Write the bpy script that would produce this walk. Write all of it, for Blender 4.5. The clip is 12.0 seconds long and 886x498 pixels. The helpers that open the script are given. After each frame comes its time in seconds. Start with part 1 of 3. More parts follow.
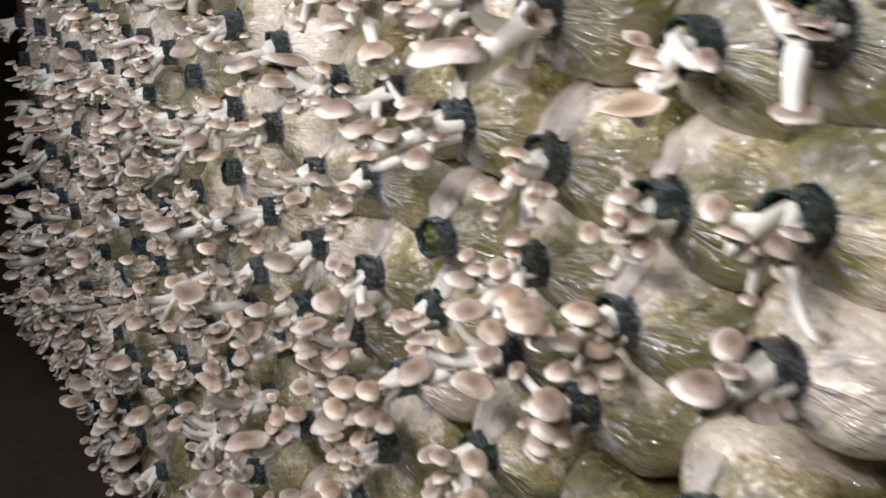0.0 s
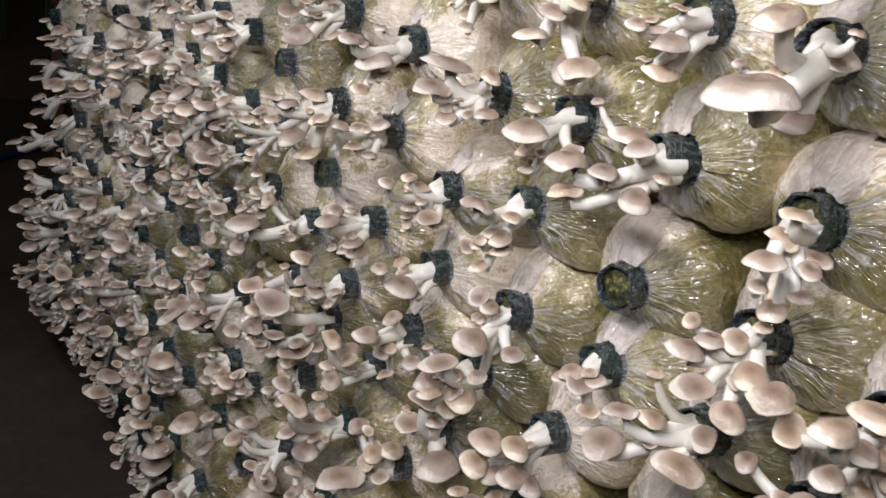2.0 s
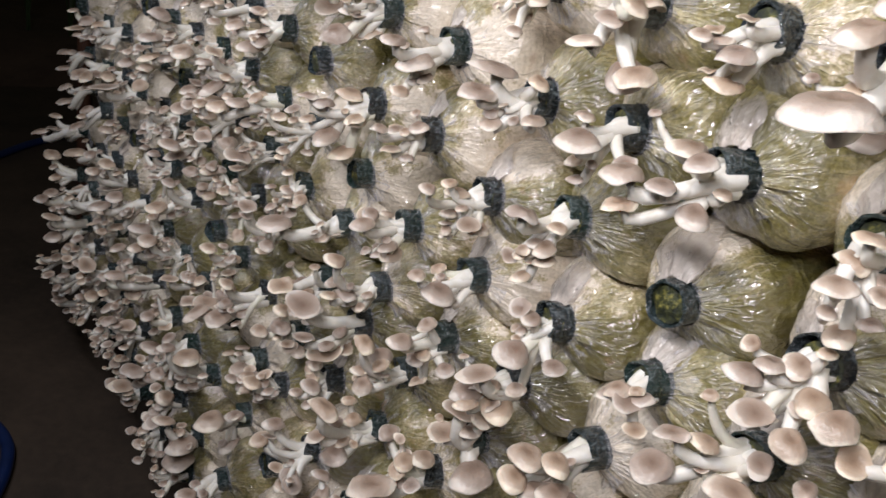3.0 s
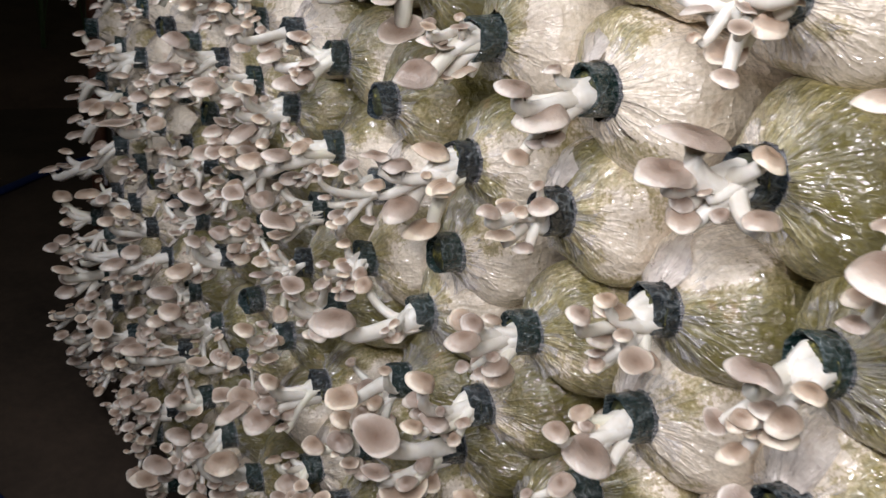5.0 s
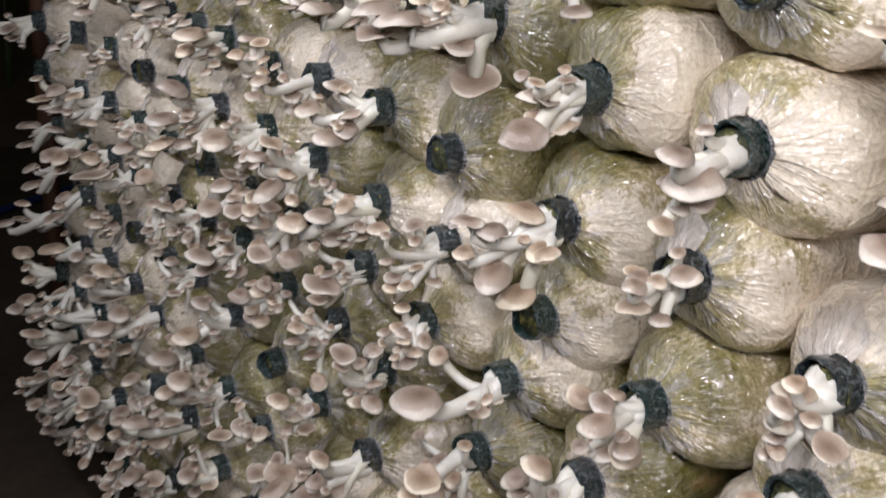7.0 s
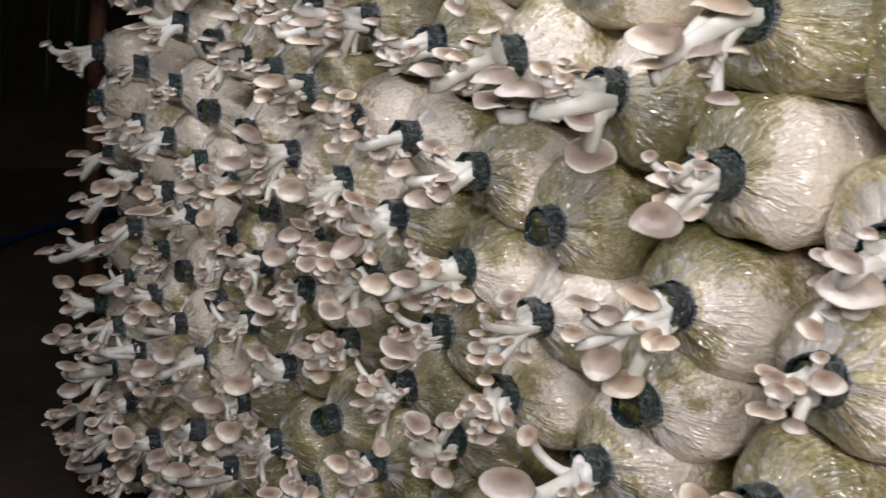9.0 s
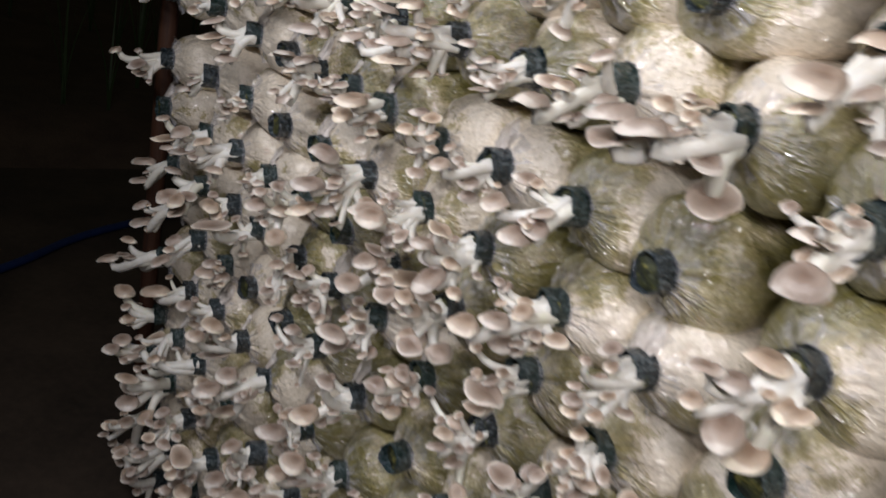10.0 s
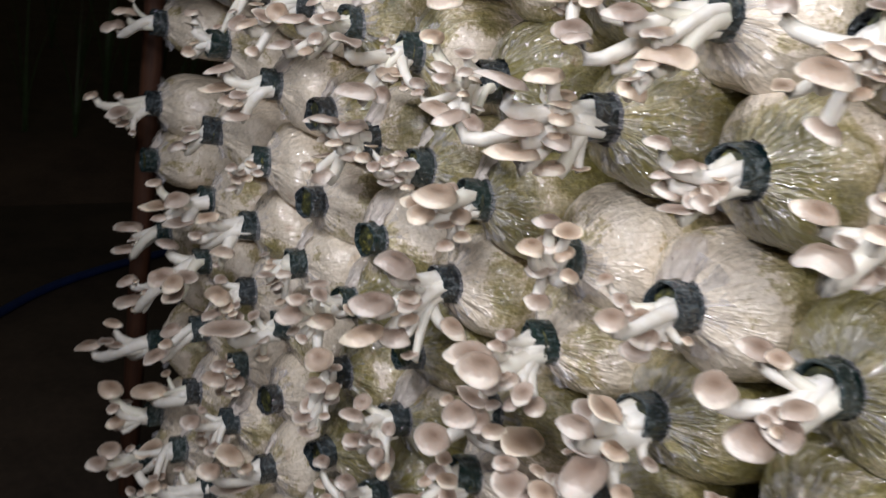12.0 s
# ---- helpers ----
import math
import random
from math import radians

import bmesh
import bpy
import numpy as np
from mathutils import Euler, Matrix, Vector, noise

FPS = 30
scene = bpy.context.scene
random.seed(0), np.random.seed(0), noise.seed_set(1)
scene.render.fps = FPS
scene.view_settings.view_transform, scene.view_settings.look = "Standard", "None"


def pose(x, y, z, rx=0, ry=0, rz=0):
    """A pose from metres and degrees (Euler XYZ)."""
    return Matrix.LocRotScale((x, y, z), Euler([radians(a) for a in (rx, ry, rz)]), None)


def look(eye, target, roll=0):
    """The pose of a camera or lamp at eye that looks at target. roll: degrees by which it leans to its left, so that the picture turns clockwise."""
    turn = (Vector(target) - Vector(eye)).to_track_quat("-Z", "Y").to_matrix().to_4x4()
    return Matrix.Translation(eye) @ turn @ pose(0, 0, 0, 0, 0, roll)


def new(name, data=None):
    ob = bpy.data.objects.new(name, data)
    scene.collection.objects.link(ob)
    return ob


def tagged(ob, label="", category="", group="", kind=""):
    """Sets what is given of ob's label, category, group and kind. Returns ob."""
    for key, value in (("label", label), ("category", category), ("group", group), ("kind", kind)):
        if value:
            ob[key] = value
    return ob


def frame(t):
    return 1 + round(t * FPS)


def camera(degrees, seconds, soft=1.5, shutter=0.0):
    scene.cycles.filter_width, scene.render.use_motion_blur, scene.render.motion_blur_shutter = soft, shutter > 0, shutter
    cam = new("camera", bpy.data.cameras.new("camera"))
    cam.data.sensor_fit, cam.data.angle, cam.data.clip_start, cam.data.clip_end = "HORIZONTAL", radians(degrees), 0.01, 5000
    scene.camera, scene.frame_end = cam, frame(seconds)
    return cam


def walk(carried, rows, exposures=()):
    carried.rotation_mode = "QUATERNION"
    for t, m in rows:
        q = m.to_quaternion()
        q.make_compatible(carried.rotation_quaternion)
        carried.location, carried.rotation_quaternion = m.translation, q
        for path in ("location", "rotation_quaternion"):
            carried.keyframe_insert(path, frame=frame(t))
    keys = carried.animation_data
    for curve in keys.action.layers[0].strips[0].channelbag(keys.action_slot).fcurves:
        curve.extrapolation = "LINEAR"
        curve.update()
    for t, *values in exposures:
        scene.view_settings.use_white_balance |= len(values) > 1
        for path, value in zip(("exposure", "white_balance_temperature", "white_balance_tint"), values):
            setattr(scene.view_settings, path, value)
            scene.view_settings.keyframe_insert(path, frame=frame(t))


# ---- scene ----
cam = camera(54.2, 12.0, soft=1.5, shutter=0.8)
# seconds, place, turn
ROWS = [
    (0.0, -1.3192, 0.4456, 1.4050, 66.93, -4.48, -123.92),
    (0.5, -1.2241, 0.4900, 1.4055, 67.33, -6.37, -125.61),
    (1.0, -1.1670, 0.5098, 1.3964, 67.28, -8.09, -124.80),
    (1.5, -1.1390, 0.5173, 1.3817, 66.25, -9.47, -123.53),
    (2.0, -1.1270, 0.5270, 1.3850, 66.02, -9.51, -123.60),
    (2.5, -1.1039, 0.5332, 1.3863, 65.75, -9.88, -123.27),
    (2.7, -1.0988, 0.5367, 1.3880, 65.59, -10.15, -122.96),
    (4.3, -0.9465, 0.4940, 1.3563, 64.95, -8.97, -118.89),
    (4.5, -0.8869, 0.4792, 1.3560, 65.02, -8.71, -119.09),
    (5.0, -0.8056, 0.4446, 1.3500, 64.97, -7.95, -121.38),
    (5.5, -0.7724, 0.4467, 1.3561, 64.54, -8.01, -122.23),
    (6.0, -0.7454, 0.4698, 1.3601, 64.35, -7.92, -122.23),
    (6.5, -0.6950, 0.5111, 1.3546, 65.42, -7.20, -124.47),
    (7.0, -0.6574, 0.5212, 1.3497, 66.47, -6.81, -127.40),
    (7.2, -0.6443, 0.5286, 1.3512, 67.29, -7.37, -127.96),
    (8.8, -0.5911, 0.5636, 1.3534, 69.03, -9.73, -126.07),
    (9.0, -0.5798, 0.5674, 1.3498, 69.10, -10.21, -125.49),
    (9.5, -0.5688, 0.5761, 1.3456, 68.94, -10.67, -123.68),
    (10.0, -0.4996, 0.5676, 1.3488, 68.85, -11.02, -121.90),
    (10.5, -0.3784, 0.5318, 1.3500, 69.06, -11.36, -121.54),
    (11.0, -0.2941, 0.5094, 1.3423, 68.89, -11.76, -121.59),
    (11.5, -0.2322, 0.4977, 1.3455, 68.88, -11.72, -121.52),
    (12.0, -0.1576, 0.5143, 1.3441, 69.32, -10.23, -124.36),
]
walk(cam, [(t, pose(x, y, z, rx, ry, rz)) for t, x, y, z, rx, ry, rz in ROWS],
     exposures=((0.0, 0.06), (2.0, 0.0), (5.0, 0.06), (9.5, 0.05), (11.0, 0.15), (12.0, 0.22)))

# ---- light ----
world = bpy.data.worlds.new("night")
scene.world = world
world.use_nodes = True
world.node_tree.nodes["Background"].inputs["Color"].default_value = (0.75, 0.72, 0.45, 1)
world.node_tree.nodes["Background"].inputs["Strength"].default_value = 0.02


# long fixed light added over the aisle; no lamp is seen there
def tube(name, x, y, z, aim, length, watts, colour):
    data = bpy.data.lights.new(name, "AREA")
    data.shape, data.size, data.size_y = "RECTANGLE", length, 0.07
    data.energy, data.color = watts, colour
    ob = new(name, data)
    ob.matrix_world = look((x, y, z), aim)
    return tagged(ob, "added white strip of light over the aisle, no lamp seen", "lamp", kind="structure")


tube("tube_lamp", -0.90, 0.72, 1.70, (-0.92, 0.0, 1.0), 0.9, 12.4, (0.965, 0.95, 1.0))
tube("tube_lamp", 0.32, 0.72, 1.70, (0.50, 0.0, 1.0), 0.85, 7.9, (0.91, 0.925, 1.0))


# ---- materials ----
class Nodes:
    def __init__(self, name):
        self.mat = bpy.data.materials.new(name)
        self.mat.use_nodes = True
        self.tree = self.mat.node_tree
        self.bsdf = self.tree.nodes["Principled BSDF"]

    def add(self, kind, **inputs):
        node = self.tree.nodes.new(kind)
        for key, value in inputs.items():
            sock = node.inputs[int(key[1:])] if key[0] == "i" and key[1:].isdigit() else node.inputs[key]
            self.put(sock, value)
        return node

    def put(self, sock, value):
        if isinstance(value, bpy.types.NodeSocket):
            self.tree.links.new(value, sock)
        else:
            sock.default_value = value

    def math(self, op, a, b=0.0, c=0.0):
        node = self.add("ShaderNodeMath", i0=a, i1=b, i2=c)
        node.operation = op
        return node.outputs[0]

    def noise(self, vector, scale, detail=3.0, rough=0.55):
        return self.add("ShaderNodeTexNoise", Vector=vector, Scale=scale, Detail=detail, Roughness=rough).outputs[0]

    def ramp(self, fac, *stops):
        node = self.add("ShaderNodeValToRGB", Fac=fac)
        els = node.color_ramp.elements
        while len(els) < len(stops):
            els.new(0.5)
        for el, (at, col) in zip(els, stops):
            el.position, el.color = at, (*col, 1) if len(col) == 3 else col
        return node.outputs[0]

    def mix(self, fac, a, b):
        node = self.add("ShaderNodeMix")
        node.data_type = "RGBA"
        self.put(node.inputs[0], fac)
        self.put(node.inputs[6], a)
        self.put(node.inputs[7], b)
        return node.outputs[2]

    def coords(self):
        return self.add("ShaderNodeTexCoord").outputs["Object"]

    def random(self):
        return self.add("ShaderNodeObjectInfo").outputs["Random"]

    def split(self, v):
        return self.add("ShaderNodeSeparateXYZ", Vector=v).outputs

    def join(self, x, y, z):
        return self.add("ShaderNodeCombineXYZ", X=x, Y=y, Z=z).outputs[0]

    def bump(self, height, strength, distance, normal=None):
        node = self.add("ShaderNodeBump", Height=height, Strength=strength, Distance=distance)
        if normal:
            self.put(node.inputs["Normal"], normal)
        return node.outputs[0]

    def set(self, **inputs):
        for key, value in inputs.items():
            self.put(self.bsdf.inputs[key.replace("_", " ")], value)
        return self.mat


def rgb(r, g, b):
    return (r, g, b, 1.0)


def offset_coords(n, far=7.0):
    """Object coordinates moved by a random step for each object."""
    r = n.random()
    step = n.join(n.math("MULTIPLY", r, far), n.math("MULTIPLY", r, far * 1.7), n.math("MULTIPLY", r, far * 0.6))
    node = n.add("ShaderNodeVectorMath", i0=n.coords(), i1=step)
    return node.outputs[0]


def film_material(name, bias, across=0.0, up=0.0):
    """Clear crinkled film over damp olive sawdust, partly white with mycelium; shade is painted into the olive too."""
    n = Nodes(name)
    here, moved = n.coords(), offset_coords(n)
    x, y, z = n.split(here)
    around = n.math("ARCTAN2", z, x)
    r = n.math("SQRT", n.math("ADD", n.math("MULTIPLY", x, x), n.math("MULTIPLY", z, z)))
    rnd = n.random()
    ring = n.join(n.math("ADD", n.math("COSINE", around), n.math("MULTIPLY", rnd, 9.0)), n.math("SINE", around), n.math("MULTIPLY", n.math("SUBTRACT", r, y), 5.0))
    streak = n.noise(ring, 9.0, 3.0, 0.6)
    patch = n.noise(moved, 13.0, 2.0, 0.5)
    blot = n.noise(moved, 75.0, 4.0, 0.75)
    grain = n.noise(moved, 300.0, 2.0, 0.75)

    # mycelium and painted shade: broad patches with ragged, granular edges
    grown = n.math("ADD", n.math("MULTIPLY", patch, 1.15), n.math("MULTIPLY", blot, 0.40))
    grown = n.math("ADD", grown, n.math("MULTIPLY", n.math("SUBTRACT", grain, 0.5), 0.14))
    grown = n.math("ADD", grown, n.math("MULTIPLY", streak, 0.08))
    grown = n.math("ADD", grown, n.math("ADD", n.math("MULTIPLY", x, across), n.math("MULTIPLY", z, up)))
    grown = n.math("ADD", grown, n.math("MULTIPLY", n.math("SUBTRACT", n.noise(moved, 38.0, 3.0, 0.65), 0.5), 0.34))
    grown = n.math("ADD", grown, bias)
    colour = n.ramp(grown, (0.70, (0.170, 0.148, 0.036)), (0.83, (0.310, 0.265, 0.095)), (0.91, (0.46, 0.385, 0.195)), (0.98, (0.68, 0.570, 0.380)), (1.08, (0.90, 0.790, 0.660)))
    speck = n.ramp(grain, (0.34, (0.70, 0.65, 0.52)), (0.60, (1.12, 1.10, 1.06)))
    mixed = n.add("ShaderNodeMix")
    mixed.data_type, mixed.blend_type = "RGBA", "MULTIPLY"
    n.put(mixed.inputs[0], 0.6)
    n.put(mixed.inputs[6], colour)
    n.put(mixed.inputs[7], speck)
    rust = n.ramp(n.noise(moved, 30.0, 3.0, 0.6), (0.64, (0, 0, 0)), (0.74, (1, 1, 1)))
    colour = n.mix(n.math("MULTIPLY", rust, 0.38), mixed.outputs[2], rgb(0.46, 0.24, 0.11))

    def ridges(value, sharp):
        fold = n.math("ABSOLUTE", n.math("SUBTRACT", n.math("MULTIPLY", value, 2.0), 1.0))
        return n.math("POWER", n.math("SUBTRACT", 1.0, fold), sharp)

    pleat = ridges(n.noise(ring, 5.0, 2.0, 0.6), 9.0)
    wrinkle = ridges(n.noise(moved, 30.0, 2.0, 0.6), 8.0)
    crinkle = ridges(n.noise(moved, 95.0, 2.0, 0.65), 5.0)
    near_neck = n.ramp(r, (0.022, (1, 1, 1)), (0.070, (0.30, 0.30, 0.30)))
    pale = n.math("MULTIPLY", near_neck, n.math("ADD", n.math("MULTIPLY", pleat, 0.22), n.ramp(streak, (0.5, (0, 0, 0)), (0.8, (0.22, 0.22, 0.22)))))
    colour = n.mix(pale, colour, rgb(0.76, 0.73, 0.71))
    line = n.noise(ring, 10.0, 2.0, 0.6)

    def heap(*terms):
        total = 0.0
        for value, metres in terms:
            total = n.math("ADD", total, n.math("MULTIPLY", value, metres))
        return total

    broad = n.noise(moved, 26.0, 2.0, 0.5)
    tight = n.math("MULTIPLY", pleat, near_neck)
    under = heap((broad, 0.0035), (tight, 0.0010), (wrinkle, 0.0008), (line, 0.0010), (blot, 0.0016))
    over = heap((broad, 0.0080), (tight, 0.0026), (wrinkle, 0.0024), (line, 0.0045), (crinkle, 0.0009))
    return n.set(Base_Color=colour, Roughness=0.42, Normal=n.bump(under, 1.0, 1.0), Specular_IOR_Level=0.5, Coat_Weight=1.0, Coat_Roughness=0.13, Coat_IOR=2.3, Coat_Normal=n.bump(over, 1.0, 1.0))


def collar_material():
    """Dark green plastic neck ring under folded, glossy film."""
    n = Nodes("neck_collar")
    here, moved = n.coords(), offset_coords(n)
    x, y, z = n.split(here)
    around = n.math("ARCTAN2", z, x)
    ring = n.join(n.math("ADD", n.math("COSINE", around), n.math("MULTIPLY", n.random(), 5.0)), n.math("SINE", around), n.math("MULTIPLY", y, 11.0))
    fold = n.noise(ring, 4.0, 2.0, 0.6)
    fine = n.noise(moved, 78.0, 2.5, 0.6)
    along = n.noise(ring, 9.0, 2.0, 0.6)

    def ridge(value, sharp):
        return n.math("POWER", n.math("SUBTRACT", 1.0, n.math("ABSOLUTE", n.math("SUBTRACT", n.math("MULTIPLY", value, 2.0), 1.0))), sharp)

    # glints on the film's creases, painted as pale flecks in the colour
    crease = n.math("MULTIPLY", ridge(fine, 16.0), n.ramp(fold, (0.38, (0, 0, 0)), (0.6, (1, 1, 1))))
    h = n.math("ADD", n.math("ADD", n.math("MULTIPLY", fold, 0.0030), n.math("MULTIPLY", ridge(fine, 4.0), 0.0022)), n.math("MULTIPLY", ridge(along, 5.0), 0.0007))
    tint = n.ramp(n.random(), (0.0, (0.001, 0.017, 0.013)), (0.45, (0.002, 0.016, 0.016)), (0.75, (0.004, 0.011, 0.016)), (1.0, (0.006, 0.008, 0.010)))
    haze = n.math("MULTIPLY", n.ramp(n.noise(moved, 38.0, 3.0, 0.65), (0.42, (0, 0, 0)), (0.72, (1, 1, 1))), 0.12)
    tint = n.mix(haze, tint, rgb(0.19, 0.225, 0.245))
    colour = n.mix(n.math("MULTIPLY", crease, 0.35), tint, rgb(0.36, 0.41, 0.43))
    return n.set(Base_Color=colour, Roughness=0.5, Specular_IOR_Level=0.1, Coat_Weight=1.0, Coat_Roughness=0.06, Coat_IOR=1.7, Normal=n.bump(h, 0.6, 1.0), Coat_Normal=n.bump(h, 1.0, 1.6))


def frill_material():
    """Thin clear film, seen by its creases and glints."""
    n = Nodes("loose_film")
    moved = offset_coords(n)
    x, y, z = n.split(n.coords())
    around = n.math("ARCTAN2", z, x)
    fold = n.noise(n.join(n.math("COSINE", around), n.math("SINE", around), n.math("MULTIPLY", n.random(), 20.0)), 9.0, 2.0, 0.6)
    crease = n.noise(moved, 120.0, 2.0, 0.6)
    h = n.math("ADD", fold, n.math("MULTIPLY", crease, 0.4))
    solid = n.ramp(h, (0.52, (0.06, 0.06, 0.06)), (0.90, (0.38, 0.38, 0.38)))
    return n.set(Base_Color=rgb(0.79, 0.76, 0.79), Roughness=0.18, Specular_IOR_Level=0.8, Alpha=solid, Normal=n.bump(h, 1.0, 0.008))


def loose_material():
    """Bunched film with trapped air, milky and pinkish, finely wrinkled."""
    n = Nodes("bunched_film")
    moved = offset_coords(n)
    x, y, z = n.split(n.coords())
    around = n.math("ARCTAN2", z, x)
    r = n.math("SQRT", n.math("ADD", n.math("MULTIPLY", x, x), n.math("MULTIPLY", z, z)))
    ring = n.join(n.math("COSINE", around), n.math("ADD", n.math("SINE", around), n.math("MULTIPLY", n.random(), 11.0)), n.math("MULTIPLY", r, 9.0))
    fold = n.noise(ring, 7.0, 3.0, 0.65)
    crumple = n.noise(moved, 60.0, 3.0, 0.65)
    haze = n.math("ADD", n.math("MULTIPLY", n.noise(moved, 32.0, 3.0, 0.6), 0.7), n.math("MULTIPLY", crumple, 0.3))
    height = n.math("ADD", n.math("MULTIPLY", fold, 0.0062), n.math("MULTIPLY", crumple, 0.0046))
    colour = n.ramp(crumple, (0.35, (0.70, 0.60, 0.52)), (0.65, (0.90, 0.82, 0.755)))
    thin = n.ramp(r, (0.024, (1, 1, 1)), (0.066, (0.16, 0.16, 0.16)))
    cover = n.math("MULTIPLY", n.ramp(haze, (0.36, (0.74, 0.74, 0.74)), (0.58, (0.94, 0.94, 0.94))), thin)
    return n.set(Base_Color=colour, Roughness=0.35, Alpha=cover, Normal=n.bump(height, 0.9, 1.0),
                 Coat_Weight=1.0, Coat_Roughness=0.12, Coat_IOR=2.3, Coat_Normal=n.bump(height, 1.0, 2.0))


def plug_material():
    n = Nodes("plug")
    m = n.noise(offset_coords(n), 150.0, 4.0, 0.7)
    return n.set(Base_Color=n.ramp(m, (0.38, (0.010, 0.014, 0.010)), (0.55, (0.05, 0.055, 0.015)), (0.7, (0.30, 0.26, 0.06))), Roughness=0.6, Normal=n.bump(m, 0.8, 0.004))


def cap_material():
    """Grey-brown cap skin, darker towards the middle, with a pale thin edge."""
    n = Nodes("cap_skin")
    here, moved = n.coords(), offset_coords(n, 30.0)
    x, y, z = n.split(here)
    r = n.math("SQRT", n.math("ADD", n.math("POWER", n.math("SUBTRACT", x, 0.2), 2.0), n.math("MULTIPLY", y, y)))
    cloud = n.noise(moved, 2.2, 4.0, 0.6)
    at = n.math("ADD", r, n.math("MULTIPLY", n.math("SUBTRACT", cloud, 0.5), 0.3))
    colour = n.ramp(at, (0.05, (0.245, 0.166, 0.122)), (0.36, (0.325, 0.238, 0.184)), (0.66, (0.44, 0.342, 0.276)), (0.86, (0.53, 0.430, 0.355)), (1.0, (0.81, 0.715, 0.62)))
    tint = n.ramp(n.random(), (0.0, (0.84, 0.84, 0.86)), (0.5, (1.0, 1.0, 1.0)), (1.0, (1.16, 1.12, 1.02)))
    mul = n.add("ShaderNodeMix")
    mul.data_type, mul.blend_type = "RGBA", "MULTIPLY"
    n.put(mul.inputs[0], 1.0)
    n.put(mul.inputs[6], colour)
    n.put(mul.inputs[7], tint)
    fine = n.noise(moved, 14.0, 3.0, 0.6)
    return n.set(Base_Color=mul.outputs[2], Roughness=0.34, Specular_IOR_Level=0.5, Normal=n.bump(n.math("ADD", cloud, n.math("MULTIPLY", fine, 0.08)), 0.15, 0.1),
                 Subsurface_Weight=0.12, Subsurface_Radius=(1.0, 0.6, 0.4), Subsurface_Scale=0.004)


def gill_material():
    n = Nodes("gills")
    x, y, z = n.split(n.coords())
    around = n.math("ARCTAN2", y, n.math("ADD", x, 0.25))
    line = n.math("SINE", n.math("MULTIPLY", around, 46.0))
    colour = n.ramp(n.math("ADD", n.math("MULTIPLY", line, 0.5), 0.5), (0.0, (0.44, 0.37, 0.28)), (1.0, (0.66, 0.58, 0.47)))
    return n.set(Base_Color=colour, Roughness=0.6, Normal=n.bump(line, 0.5, 0.03), Subsurface_Weight=0.1, Subsurface_Radius=(1.0, 0.7, 0.4), Subsurface_Scale=0.003)


def stem_material():
    n = Nodes("stem_flesh")
    moved = offset_coords(n)
    m = n.noise(moved, 70.0, 3.0, 0.6)
    tint = n.ramp(n.random(), (0.0, (0.86, 0.83, 0.77)), (0.7, (0.90, 0.87, 0.82)), (1.0, (0.78, 0.76, 0.60)))
    colour = n.mix(n.ramp(m, (0.35, (1, 1, 1)), (0.7, (0, 0, 0))), tint, rgb(0.76, 0.71, 0.62))
    return n.set(Base_Color=colour, Roughness=0.45, Normal=n.bump(m, 0.3, 0.002), Subsurface_Weight=0.12, Subsurface_Radius=(1.0, 0.8, 0.6), Subsurface_Scale=0.004)


def soil_material(name, dark, light, scale, rough=0.8, relief=0.02):
    n = Nodes(name)
    here = n.coords()
    a, b = n.noise(here, scale, 5.0, 0.6), n.noise(here, scale * 14, 4.0, 0.7)
    both = n.math("ADD", n.math("MULTIPLY", a, 0.7), n.math("MULTIPLY", b, 0.3))
    return n.set(Base_Color=n.ramp(both, (0.32, dark), (0.68, light)), Roughness=rough, Normal=n.bump(both, 0.6, relief))


def wood_material():
    n = Nodes("post_wood")
    x, y, z = n.split(offset_coords(n))
    g = n.noise(n.join(n.math("MULTIPLY", x, 40.0), n.math("MULTIPLY", y, 40.0), n.math("MULTIPLY", z, 2.5)), 1.6, 5.0, 0.65)
    return n.set(Base_Color=n.ramp(g, (0.3, (0.030, 0.010, 0.005)), (0.7, (0.085, 0.030, 0.011))), Roughness=0.7, Normal=n.bump(g, 0.6, 0.004))


def plain_material(name, colour, rough, scale=30.0, relief=0.002):
    n = Nodes(name)
    m = n.noise(n.coords(), scale, 3.0, 0.6)
    lo, hi = tuple(0.8 * c for c in colour), tuple(1.15 * c for c in colour)
    return n.set(Base_Color=n.ramp(m, (0.35, lo), (0.7, hi)), Roughness=rough, Normal=n.bump(m, 0.3, relief))


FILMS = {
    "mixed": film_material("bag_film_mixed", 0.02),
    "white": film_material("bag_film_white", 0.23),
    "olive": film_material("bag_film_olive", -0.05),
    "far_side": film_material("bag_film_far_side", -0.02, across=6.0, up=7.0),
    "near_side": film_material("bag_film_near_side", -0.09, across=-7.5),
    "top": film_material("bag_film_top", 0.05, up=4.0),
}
COLLAR, PLUG, FRILL, LOOSE = collar_material(), plug_material(), frill_material(), loose_material()
CAP, GILL, STEM = cap_material(), gill_material(), stem_material()
FLOOR = soil_material("floor_concrete", (0.016, 0.010, 0.006), (0.062, 0.041, 0.027), 3.2, 0.72, 0.006)
EARTH = soil_material("earth_bank", (0.045, 0.028, 0.018), (0.10, 0.065, 0.042), 5.0, 0.95, 0.03)
WOOD = wood_material()
HOSE = plain_material("hose_plastic", (0.004, 0.016, 0.075), 0.45)
LEAF = plain_material("grass_blade", (0.05, 0.085, 0.025), 0.6)
TARP = plain_material("dark_sheeting", (0.03, 0.032, 0.03), 0.7, 3.0, 0.01)


